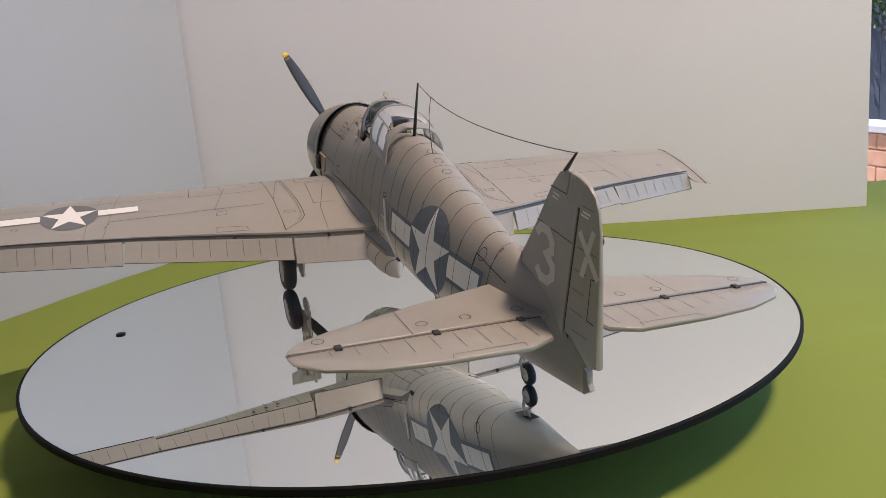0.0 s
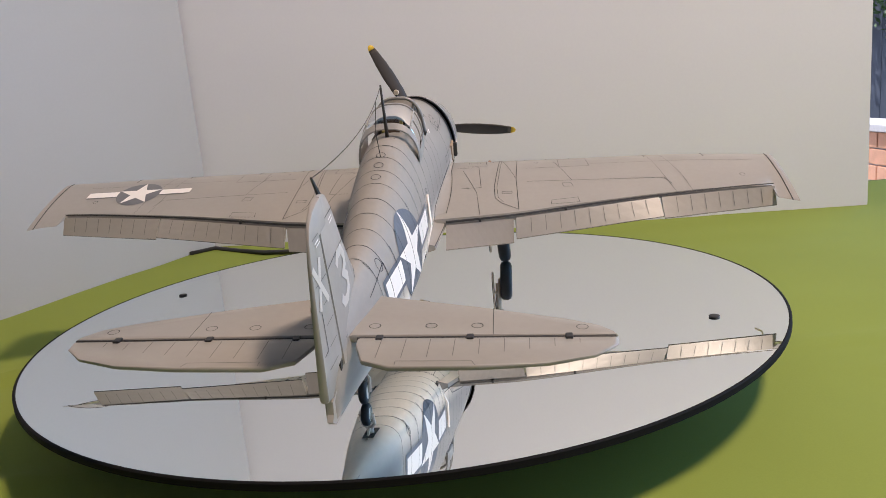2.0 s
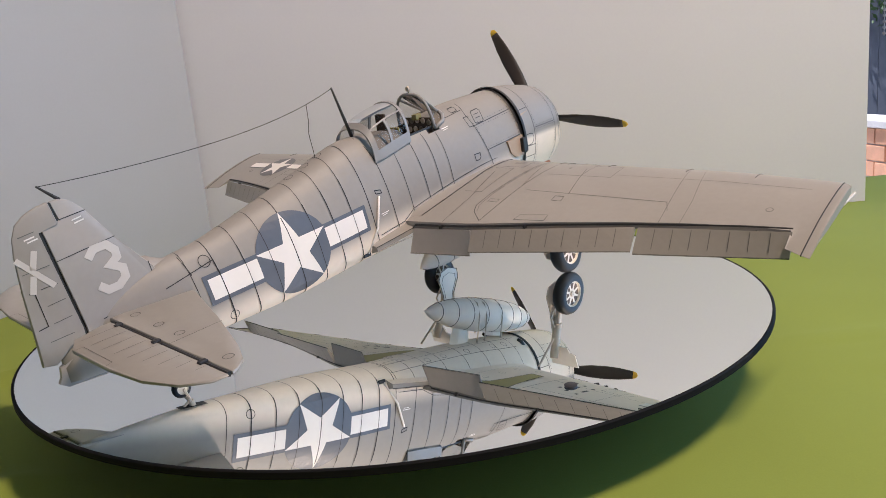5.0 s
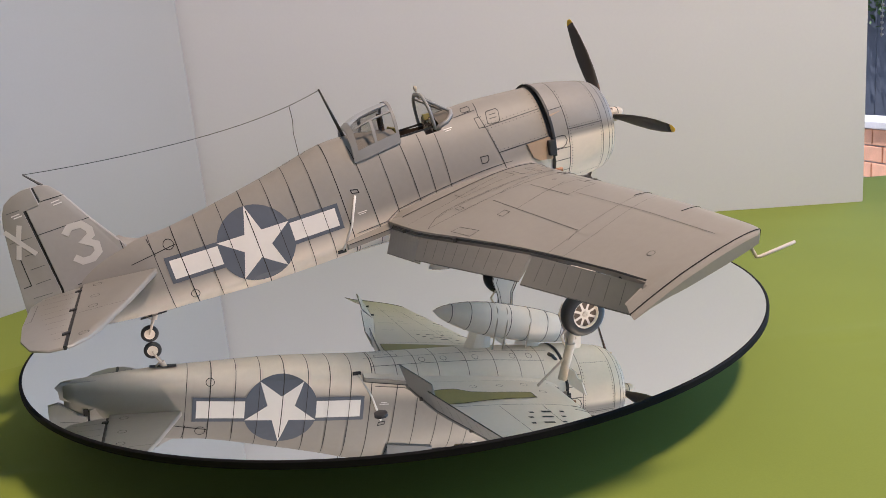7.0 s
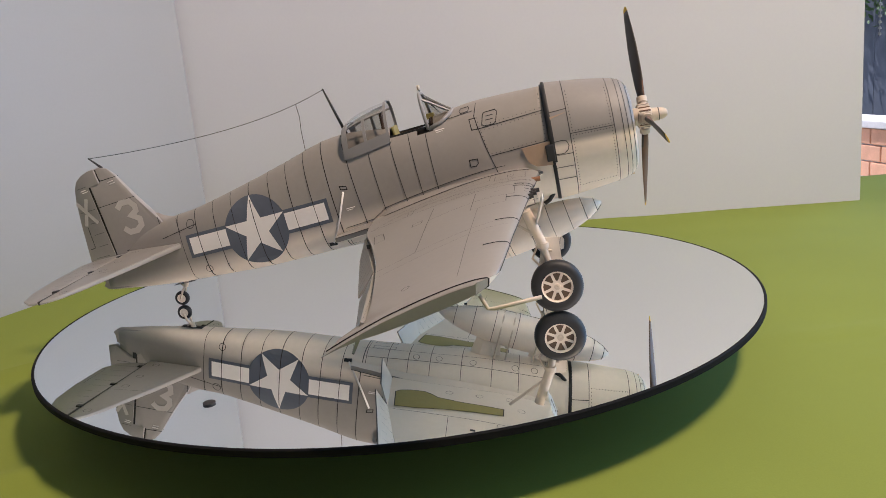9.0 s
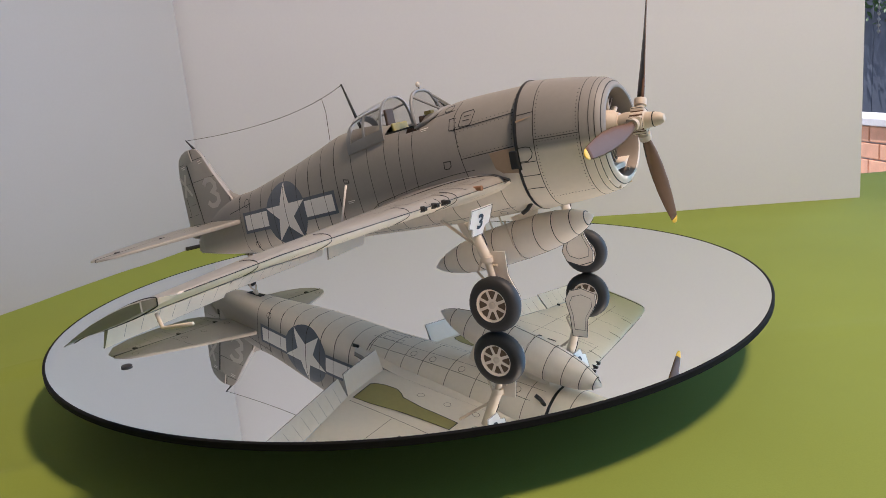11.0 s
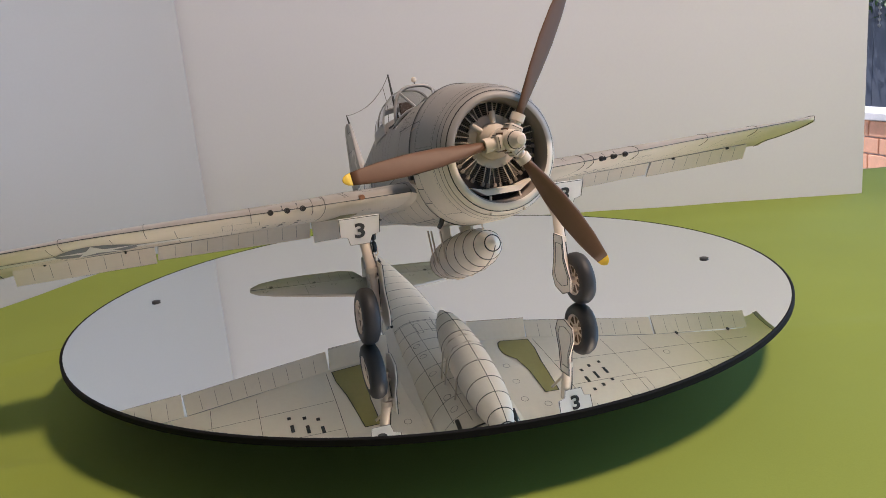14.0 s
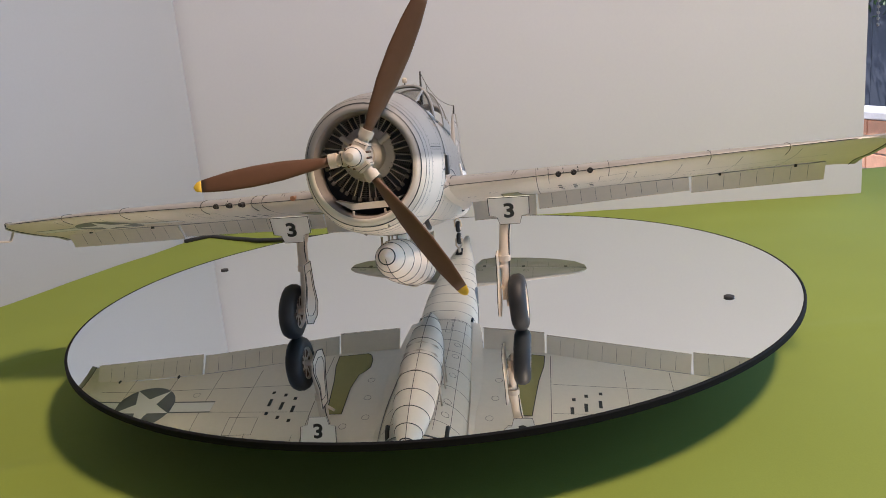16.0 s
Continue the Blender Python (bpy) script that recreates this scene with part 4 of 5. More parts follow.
def on_wing(side, upper, lift=LIFT):
    return lambda u, v: wing_point(u, side * v, upper, lift)


def wing_lines(ob, side):
    for upper in (True, False):
        put = on_wing(side, upper)
        st, soft = [], []
        # u is x, v is distance out
        if upper:
            st += stroke([(0.0665, 0.0300), (0.0665, 0.0420), (0.0525, 0.0430), (0.0525, 0.0300)], 0.00024)
            st += stroke([(0.061, 0.0330), (0.061, 0.0390), (0.0585, 0.0390), (0.0585, 0.0330)], 0.00022, True)
            st += stroke(circle(0.0600, 0.0455, 0.0011, 14), 0.0002, True)
            st += stroke([(0.0690, 0.0490), (0.0640, 0.0500), (0.0200, 0.0470), (0.0080, 0.0475), (0.0025, 0.0505), (-0.0045, 0.0590)], 0.0003)
            st += stroke([(0.0690, 0.0505), (0.0630, 0.0512), (0.0200, 0.0484), (0.0085, 0.0490), (0.0035, 0.0516)], 0.0002)
            st += stroke([(0.0695, 0.0600), (0.0300, 0.0585), (-0.0045, 0.0590)], 0.0003)
            st += stroke([(0.0690, 0.0500), (0.0300, 0.0585)], 0.0002)
            st += stroke([(0.0150, 0.0510), (0.0150, 0.0560), (0.0125, 0.0560), (0.0125, 0.0510)], 0.00022, True)
            st += stroke([(0.0450, 0.0640), (0.0450, 0.0980), (0.0590, 0.0970), (0.0590, 0.0820)], 0.00022)
            st += stroke([(0.0450, 0.0820), (0.0620, 0.0820), (0.0620, 0.0640)], 0.0002)
            st += stroke([(0.0232, 0.0820), (0.0234, 0.0866), (0.0194, 0.0874), (0.0192, 0.0826)], 0.00024, True)
            st += stroke([(0.0545, 0.0795), (0.0265, 0.0872), (0.0262, 0.0640)], 0.00022) + stroke([(0.0265, 0.0872), (0.0275, 0.1342), (0.0215, 0.1372)], 0.00022)
            st += stroke([(0.0500, 0.0268), (0.0500, 0.0385), (0.0208, 0.0402), (0.0208, 0.0300)], 0.00024)
            st += stroke([(0.0046, 0.0756), (0.0076, 0.0886), (0.0030, 0.0892), (0.0004, 0.0750)], 0.00024, True)
            st += stroke(circle(0.0545, 0.0700, 0.0008, 12), 0.0002, True) + stroke(circle(0.0300, 0.1745, 0.0013, 14), 0.0002, True)
            st += stroke([(0.0450, 0.0300), (0.0150, 0.0380), (-0.0085, 0.0400)], 0.00022)
            soft += stroke([(0.0640, 0.1290), (0.0115, 0.1380)], 0.00022) + stroke([(0.0640, 0.1360), (0.0300, 0.1440), (0.0140, 0.1460)], 0.0002)
            soft += stroke([(0.0480, 0.0990), (0.0470, 0.1840)], 0.0002)
            for v in (0.0640, 0.0700, 0.0760):
                st += stroke([(0.0660, v), (0.0690, v)], 0.0005)
        else:
            st += stroke([(0.0660, 0.0590), (-0.0040, 0.0590)], 0.00028) + stroke([(0.0450, 0.0600), (0.0420, 0.1800)], 0.00022)
            st += stroke([(0.0220, 0.0600), (0.0280, 0.1800)], 0.00022)
            for v in (0.0960, 0.1180, 0.1420, 0.1650):
                st += stroke([(0.0630 - (v - 0.09) * 0.05, v), (0.0080 + (v - 0.0960) * 0.12, v)], 0.0002)
            for u, v in ((0.0350, 0.0320), (0.0200, 0.0330), (0.0500, 0.0300), (0.0300, 0.1250), (0.0560, 0.0400)):
                st += stroke(circle(u, v, 0.0018, 14), 0.0002, True)
            st += stroke([(0.0600, 0.0850), (0.0600, 0.1000), (0.0480, 0.1000), (0.0480, 0.0850)], 0.0002, True)
        piece("panel_print", mapped(st, put, 0.005), M_INK, ob, "fine black printed panel lines")
        if soft:
            piece("panel_print", mapped(soft, put, 0.006), M_INK_SOFT, ob)
    # printed seams on the nose of the wing, gun barrels and ports
    nose = tube([wing_point(WING(v)[0], side * v, True) + Vector((0.00012, 0, 0.0002)) for v in frange(0.0230, 0.1860, 24)], 0.00016, 5)
    piece("nose_line", nose, M_INK, ob, "thin dark line along the wing nose")
    for v in (0.0590, 0.0640, 0.0885, 0.1290, 0.1600):
        seam = [wing_point(WING(v)[0] - t, side * v, up, 0.00018) for t, up in [(k * 0.0016, True) for k in (5, 4, 3, 2, 1, 0.3, 0)] + [(k * 0.0016, False) for k in (0.3, 1, 2, 3, 4, 5)]]
        piece("nose_seam", tube(seam, 0.00013, 4), M_INK, ob)
    for i, v in enumerate((0.0680, 0.0742, 0.0808)):
        x, z = WING(v)[0], WING(v)[1]
        gun = lathe([(-0.004, 0.0), (-0.004, 0.0012), (0.0006, 0.0012), (0.0006, 0.0009), (0.0016 + 0.0007 * (2 - i), 0.0009), (0.0016 + 0.0007 * (2 - i), 0.0004), (0.0, 0.0)], "X", 12, m=Matrix.Translation((x, side * v, z)))
        piece("gun_barrel", gun, M_ENGINE, ob, "short dark gun barrel", smooth=True)
    if side < 0:
        x, z = WING(0.0480)[0], WING(0.0480)[1]
        piece("gun_camera", lathe([(-0.003, 0), (-0.003, 0.0011), (0.0022, 0.0011), (0.0022, 0)], "X", 12, m=Matrix.Translation((x, side * 0.0440, z + 0.0010))), M_COPPER, ob, "brown camera port", smooth=True)
    if side < 0:
        piece("pitot_tube", tube([(0.0530, -0.1920, 0.0505), (0.0546, -0.1924, 0.0466), (0.0562, -0.1925, 0.0464), (0.0690, -0.1930, 0.0476)], 0.00056, 8), M_METAL, ob, "thin pale pitot tube", smooth="all")
    # slots for spent cases below
    for u, v, long in ((0.0330, 0.0690, 0.0024), (0.0400, 0.0680, 0.0052), (0.0500, 0.0676, 0.0022), (0.0300, 0.0750, 0.0024), (0.0370, 0.0746, 0.0060), (0.0475, 0.0740, 0.0024), (0.0280, 0.0820, 0.0022), (0.0345, 0.0815, 0.0056), (0.0445, 0.0808, 0.0022)):
        slot = mapped([[(u, v), (u + long, v), (u + long, v + 0.0017), (u, v + 0.0017)]], on_wing(side, False, 0.0002), 0.01)
        piece("case_slot", slot, M_ENGINE, ob)
    # wheel well below
    well = [(0.0475, 0.0425), (0.0475, 0.0500), (0.0200, 0.0530), (0.0060, 0.0556), (-0.0040, 0.0560), (-0.0060, 0.0400), (-0.0040, 0.0378), (0.0010, 0.0362), (0.0080, 0.0360), (0.0120, 0.0382), (0.0150, 0.0408), (0.0270, 0.0426)]
    hole = piece("wheel_well", mapped([well], on_wing(side, False, 0.00025), 0.006), M_GREEN_IN, ob, "yellow-green wheel well")
    piece("well_edge", mapped(stroke(well, 0.00045, True), on_wing(side, False, 0.00036), 0.006), M_INK, hole, "dark cut edge of the wheel well")
    # national marking: above on the left wing, below on the right wing
    if side > 0:
        marking(ob, on_wing(side, True, 0.00018), on_wing(side, True, 0.00026), 0.0370, 0.1520, 1)
    else:
        marking(ob, on_wing(side, False, 0.00018), on_wing(side, False, 0.00026), 0.0390, 0.1500, 1.25)


def marking(ob, put0, put1, u0, v0, size):
    R = 0.0125 * size
    blue = [circle(u0, v0, R, 40), [(u0 - 0.0030 * size, v0 + R * 0.9), (u0 + 0.0040 * size, v0 + R * 0.9), (u0 + 0.0040 * size, v0 + 0.0300 * size), (u0 - 0.0030 * size, v0 + 0.0300 * size)], [(u0 - 0.0030 * size, v0 - 0.0300 * size), (u0 + 0.0040 * size, v0 - 0.0300 * size), (u0 + 0.0040 * size, v0 - R * 0.9), (u0 - 0.0030 * size, v0 - R * 0.9)]]
    badge = piece("insignia", mapped(blue, put0, 0.004), M_NAVY_WING, ob, "navy roundel with side bars")
    piece("star", mapped(star_polys(u0, v0, R, 0), put1, 0.004), M_WHITE, badge, "white five-pointed star")
    for s in (1, -1):
        piece("bar", mapped([[(u0 - 0.0022 * size, v0 + s * 0.0124 * size), (u0 + 0.0034 * size, v0 + s * 0.0124 * size), (u0 + 0.0034 * size, v0 + s * 0.0300 * size), (u0 - 0.0022 * size, v0 + s * 0.0300 * size)]], put1, 0.004), M_WHITE, badge, "white side bar")


def panel_between(name, top, bottom, thick, mat, under, ob, ribs, label):
    """A drooped control surface: a wedge from its hinge line (top) to its rear edge (bottom), with printed rib lines."""
    a, b = [Vector(p) for p in top]
    c, d = [Vector(p) for p in bottom]
    n = (b - a).cross(c - a).normalized()
    if n.x > 0:
        n = -n
    def across(t):
        p, q = a.lerp(b, t), c.lerp(d, t)
        m = (b - a).cross(q - p).normalized()
        return p, q, (-m if m.x > 0 else m)
    bm = loft([[p + m * thick * 0.5, p.lerp(q, 0.5) + m * thick * 0.32, q + m * 0.0003, q - m * 0.0003, p.lerp(q, 0.5) - m * thick * 0.32, p - m * thick * 0.5] for p, q, m in map(across, frange(0, 1, 11))])
    flap = piece(name, bm, mat, ob, label)
    if under:
        flap.data.materials.append(under)
        for p in flap.data.polygons:
            if p.normal.dot(n) < -0.3:
                p.material_index = 1
    lines = bmesh.new()
    for k in range(1, ribs + 1):
        t = k / (ribs + 1)
        p, q, m = across(t)
        for f in (1, -1):
            w = (b - a).normalized() * (0.00013 if f > 0 else 0.00008)
            p0, q0 = p + (q - p) * 0.06 + m * f * (thick * 0.5 + 0.0002), p + (q - p) * 0.80 + m * f * (thick * 0.20 + 0.0003)
            lines.faces.new([lines.verts.new(v) for v in (p0 - w, p0 + w, q0 + w, q0 - w)])
    edge = tube([a.lerp(b, t) * 0.02 + c.lerp(d, t) * 0.98 for t in (0, 0.5, 1)], 0.00035, 5)
    piece("rear_edge", edge, M_INK, flap)
    if not ribs:
        lines.free()
        return flap
    piece("rib_print", lines, M_INK_SOFT, flap)
    return flap


def control_surfaces(ob, side):
    def P(d, dx=0.0, dz=0.0):
        r = WING(d)
        return (r[2] - 0.0006 + dx, side * d, r[3] - 0.0006 + dz)
    panel_between("inner_flap", (P(0.0235), P(0.0562)), ((-0.0160, side * 0.0232, 0.0312), (-0.0105, side * 0.0560, 0.0318)), 0.0016, M_FIN, M_PALE, ob, 0, "grey inner flap, lowered")
    panel_between("outer_flap", (P(0.0572), P(0.1285)), ((-0.0128, side * 0.0574, 0.0345), (0.0030, side * 0.1300, 0.0380)), 0.0022, M_WING, M_PALE, ob, 9, "grey outer flap, lowered")
    ail = panel_between("aileron", (P(0.1300), P(0.1868)), ((0.0035, side * 0.1306, 0.0368), (0.0140, side * 0.1872, 0.0382)), 0.0020, M_WING, M_PALE, ob, 7, "grey drooped aileron")
    # black strip that stands in for the shadow in the hinge gap
    gap = loft([[Vector((WING(d)[2] - 0.0002 - 0.0004 * (s < 0.001), side * d, WING(d)[3] + s)) for s in (0.0016 - (d - 0.0235) * 0.003, 0.0006)] for d in frange(0.0235, 0.1868, 12)], closed=False)
    piece("hinge_gap", gap, M_BLACK, ob)
    for v in (0.1420, 0.1740):
        piece("aileron_hinge", box(0.0022, 0.0008, 0.0014, Matrix.Translation((WING(v)[2] + 0.0005, side * v, WING(v)[3] - 0.0014)), 0.0002), M_ENGINE, ob)
    for v in (0.0400, 0.0820):
        x, z = WING(v)[2], WING(v)[3]
        piece("flap_hinge", box(0.0014, 0.0011, 0.0016, Matrix.Translation((x - 0.001, side * v, z + 0.0008))), M_BLACK, ob)


def wing_root(side):
    """The fillet between wing and fuselage."""
    rings = []
    for x in frange(-0.0330, 0.0745, 16):
        t = (x + 0.0330) / 0.1075
        zc = 0.0385 + 0.0150 * t
        h = 0.0012 + 0.0050 * math.sin(math.pi * min(1, t * 1.02)) ** 0.7
        yb = side_y(FUSELAGE, x, zc + h) - 0.0012
        yo = max(yb + 0.0015, 0.0185 + 0.0050 * math.sin(math.pi * t))
        low = wing_point(x, yo, False).z if x > -0.011 else zc - 0.0012
        top = wing_point(x, yo, True).z if x > -0.011 else zc + 0.0008
        rings.append([Vector((x, side * yb, top + 0.0030)), Vector((x, side * (yb * 0.55 + yo * 0.45), top + 0.0009)), Vector((x, side * (yo + 0.0012), top + 0.0001)), Vector((x, side * (yo + 0.0012), low)), Vector((x, side * yb, low - 0.0012))])
    ob = piece("wing_fillet", loft(rings), M_GREY, label="grey curved wing root fillet", smooth=True)
    ob.data.materials.append(M_PALE)
    for p in ob.data.polygons:
        p.material_index = 1 if p.normal.z < -0.1 else 0
    edge = tube([r[2] + Vector((0, side * 0.0001, 0.00012)) for r in rings], 0.00016, 4)
    piece("fillet_line", edge, M_INK, ob)
    piece("fillet_line", tube([r[0] + Vector((0, side * 0.0012, 0.00012)) for r in rings], 0.00018, 4), M_INK, ob)


# ---- tail ----
def slab_between(outline, half, put, mat, name, parent=None, label=""):
    """A thin surface from a plane outline, thicker in the middle and with soft edges; put(u, v, w) places it."""
    cu = sum(p[0] for p in outline) / len(outline)
    cv = sum(p[1] for p in outline) / len(outline)
    rings = []
    for w, k in ((-1, 0.90), (-0.75, 0.97), (0.0, 1.0), (0.75, 0.97), (1, 0.90)):
        rings.append([put(cu + (u - cu) * (1 - (1 - k) * 0.35), cv + (v - cv) * (1 - (1 - k) * 0.35), w * half) for u, v in outline])
    return piece(name, loft(rings), mat, parent, label, smooth=True)


def tail():
    OFF = -0.0003
    def fin_half(u, v):                # half thickness, full at the root and thin at the top
        return 0.0009 + 0.0365 * (0.0970 - v)
    def rudder_half(u, v):             # thins out to the rear edge too
        return 0.0024 + 0.08 * (u + 0.1612) - 0.024 * (v - 0.050)
    up = lambda u, v, w: Vector((u, w * fin_half(u, v) + OFF, v))
    back_up = lambda u, v, w: Vector((u, w * rudder_half(u, v) + OFF, v))
    fin_out = [(-0.1262, 0.0520), (-0.1290, 0.0630), (-0.1327, 0.0680), (-0.1400, 0.0785), (-0.1470, 0.0900), (-0.1488, 0.0926), (-0.1522, 0.0962), (-0.1555, 0.0972), (-0.1583, 0.0970), (-0.1578, 0.0935), (-0.1570, 0.0902), (-0.1640, 0.0889), (-0.1628, 0.0785), (-0.1617, 0.0690), (-0.1596, 0.0500), (-0.1596, 0.0440), (-0.1500, 0.0400), (-0.1350, 0.0440)]
    fin = slab_between(fin_out, 1.0, up, M_FIN, "fin", label="grey upright tail fin")
    fillet = loft([[Vector((x, y + OFF, z)) for y, z in ((-w, zb), (-w * 0.45, (zb + 2 * zt) / 3), (0, zt), (w * 0.45, (zb + 2 * zt) / 3), (w, zb))] for x, zb, zt, w in ((-0.1130, 0.0560, 0.0640, 0.0052), (-0.1200, 0.0540, 0.0634, 0.0050), (-0.1250, 0.0530, 0.0645, 0.0045), (-0.1290, 0.0525, 0.0662, 0.0038), (-0.1308, 0.0525, 0.0676, 0.0033), (-0.1330, 0.0520, 0.0676, 0.0028), (-0.1420, 0.0500, 0.0680, 0.0020))], closed=False)
    piece("dorsal_fillet", fillet, M_FIN, fin, smooth="all")
    rud_out = [(-0.1590, 0.0971), (-0.1630, 0.0966), (-0.1674, 0.0950), (-0.1712, 0.0922), (-0.1733, 0.0880), (-0.1745, 0.0820), (-0.1757, 0.0680), (-0.1762, 0.0545), (-0.1768, 0.0412), (-0.1724, 0.0402), (-0.1640, 0.0462), (-0.1603, 0.0470), (-0.1603, 0.0500), (-0.1625, 0.0690), (-0.1648, 0.0881), (-0.1578, 0.0896), (-0.1585, 0.0940)]
    rud = slab_between(rud_out, 1.0, back_up, M_FIN, "rudder", label="grey rudder")
    gap = [(-0.1581, 0.0966), (-0.1574, 0.0898), (-0.1642, 0.0890), (-0.1616, 0.0690), (-0.1594, 0.0500), (-0.1594, 0.0440), (-0.1620, 0.0440), (-0.1620, 0.0500), (-0.1640, 0.0690), (-0.1662, 0.0874), (-0.1588, 0.0890), (-0.1594, 0.0966)]
    piece("hinge_line", loft([[up(u, v, w) for u, v in gap] for w in (-0.80, 0.80)]), M_BLACK, fin, "dark stepped hinge gap")
    for u, v in ((-0.1626, 0.0688), (-0.1603, 0.0470)):
        piece("hinge_bracket", box(0.0034, 0.0030, 0.0018, Matrix.Translation((u, OFF, v)), 0.0003), M_BLACK, fin)
    st = stroke([(-0.1736, 0.0682), (-0.1720, 0.0682), (-0.1712, 0.0553), (-0.1744, 0.0548)], 0.00034)
    ribs = []
    for a, b in (((-0.1715, 0.0879), (-0.1662, 0.0886)), ((-0.1738, 0.0752), (-0.1647, 0.0760)), ((-0.1696, 0.0686), (-0.1640, 0.0690)), ((-0.1693, 0.0622), (-0.1633, 0.0629)), ((-0.1691, 0.0555), (-0.1630, 0.0562)), ((-0.1720, 0.0495), (-0.1640, 0.0500))):
        ribs += stroke([a, b], 0.00026)
    fl = stroke([(-0.1569, 0.0902), (-0.1478, 0.0910)], 0.00032) + stroke([(-0.1622, 0.0763), (-0.1405, 0.0788)], 0.00028) + stroke([(-0.1310, 0.0655), (-0.1300, 0.0535), (-0.1529, 0.0508)], 0.00034)
    three = [(-0.44, 0.28), (-0.24, 0.42), (0.14, 0.42), (0.34, 0.26), (0.34, 0.12), (0.10, 0.02), (0.42, -0.12), (0.42, -0.30), (0.18, -0.42), (-0.14, -0.42), (-0.36, -0.28)]
    for s in (1, -1):
        def face(half, lift=0.00010):
            return lambda u, v: Vector((u, s * (half(u, v) + lift) + OFF, v))
        piece("panel_print", mapped(st, face(rudder_half), 0.006), M_INK, rud)
        piece("rib_print", mapped(ribs, face(rudder_half), 0.006), M_INK_SOFT, rud)
        piece("panel_print", mapped(fl, face(fin_half), 0.006), M_INK, fin)
        def path(points, u0, v0, wide, tall, slope):
            return [(u0 - s * a * wide, v0 + b * tall - s * slope * a * wide) for a, b in points]
        on_fin, on_rudder = face(fin_half, 0.00016), face(rudder_half, 0.00016)
        piece("marking", mapped(band(path(three, -0.1462, 0.0686, 0.0130, 0.0192, 0.06), 0.0031), on_fin, 0.004), M_NUMERAL, fin, "white angular numeral three")
        cross = band(path([(-0.45, 0.40), (0.5, -0.45)], -0.1700, 0.0750, 0.0100, 0.0145, 0.0), 0.0020)
        cross += band(path([(0.20, 0.50), (-0.02, 0.06)], -0.1700, 0.0750, 0.0100, 0.0145, 0.0), 0.0020) + band(path([(-0.06, -0.08), (-0.25, -0.50)], -0.1700, 0.0750, 0.0100, 0.0145, 0.0), 0.0020)
        piece("marking", mapped(cross, on_rudder, 0.004), M_NUMERAL, rud, "white letter X")
        marks = []
        for u, v in ((-0.1532, 0.0884), (-0.1526, 0.0872), (-0.1700, 0.0862), (-0.1692, 0.0852)):
            marks.append([(u, v), (u + 0.0036, v + 0.0006), (u + 0.0036, v + 0.0011), (u, v + 0.0005)])
        piece("stencil_print", mapped(marks[:2], on_fin, 0.05), M_WHITE, fin)
        piece("stencil_print", mapped(marks[2:], on_rudder, 0.05), M_WHITE, rud)
    cone = [(-0.1560, 0.0455), (-0.1602, 0.0432), (-0.1716, 0.0388), (-0.1722, 0.0350), (-0.1735, 0.0332), (-0.1708, 0.0310), (-0.1560, 0.0308)]
    piece("tail_cone", loft([[Vector((u, OFF + w * (0.0026 + (u + 0.156) * 0.10), v)) for u, v in cone] for w in (-0.55, -1.0, 1.0, 0.55)][1:3]), M_FIN, fin, "grey tail cone under the rudder")
    # tailplane, each half with its elevator
    lean = pose(0, 0, 0, 1.1)
    for side in (1, -1):
        def lay(u, v, w):
            p = Vector((u, v, w * (1 - 0.45 * v / 0.085)))
            q = lean @ Vector((p.x, side * p.y, p.z))
            return q + Vector((0, 0, 0.0492))
        st_out = [(-0.1180, 0.0040), (-0.1195, 0.0100), (-0.1290, 0.0420), (-0.1395, 0.0720), (-0.1440, 0.0810), (-0.1485, 0.0850), (-0.1508, 0.0858), (-0.1510, 0.0760), (-0.1512, 0.0100), (-0.1512, 0.0030), (-0.1350, 0.0030)]
        stab = slab_between(st_out, 0.0014, lay, M_WING, "tailplane", label="grey card tailplane half")
        el_out = [(-0.1522, 0.0060), (-0.1522, 0.0857), (-0.1570, 0.0850), (-0.1640, 0.0780), (-0.1690, 0.0640), (-0.1710, 0.0450), (-0.1712, 0.0180), (-0.1670, 0.0095), (-0.1560, 0.0060)]
        elev = slab_between(el_out, 0.0010, lay, M_WING, "elevator", label="grey elevator")
        piece("hinge_line", tube([lay(-0.1517, v, 0) for v in (0.0060, 0.0400, 0.0850)], 0.0009, 6), M_BLACK, stab)
        top_st, top_el = [], []
        for v in (0.0105, 0.0285, 0.0430, 0.0755):
            top_st += stroke(circle(-0.1445 - 0.04 * max(0.0, v - 0.043), v, 0.0018, 14), 0.00024, True)
        top_st += stroke([(-0.1310, 0.0480), (-0.1510, 0.0480)], 0.0002)
        for k in range(9):
            v = 0.0140 + 0.0075 * k
            top_el += stroke([(-0.1535, v), (-0.1660 + 0.00015 * k * k, v - 0.0002)], 0.0002)
        top_el += stroke([(-0.1705, 0.0200), (-0.1680, 0.0200), (-0.1680, 0.0420), (-0.1705, 0.0430)], 0.0002)
        for s in (1, -1):
            piece("panel_print", mapped(top_st, lambda u, v: lay(u, v, s * 0.00152), 0.05), M_INK, stab)
            piece("rib_print", mapped(top_el, lambda u, v: lay(u, v, s * 0.00114), 0.05), M_INK_SOFT, elev)
        for v in (0.0130, 0.0410, 0.0710):
            piece("hinge_bracket", box(0.0030, 0.0022, 0.0028, Matrix.Translation(lay(-0.1522, v, 0)), 0.0003), M_BLACK, stab)
    # aerials
    piece("tail_mast", tube([(-0.1545, 0, 0.0966), (-0.1606, 0, 0.1030)], [0.00075, 0.00035], 6), M_BLACK, fin, "thin black tail mast")
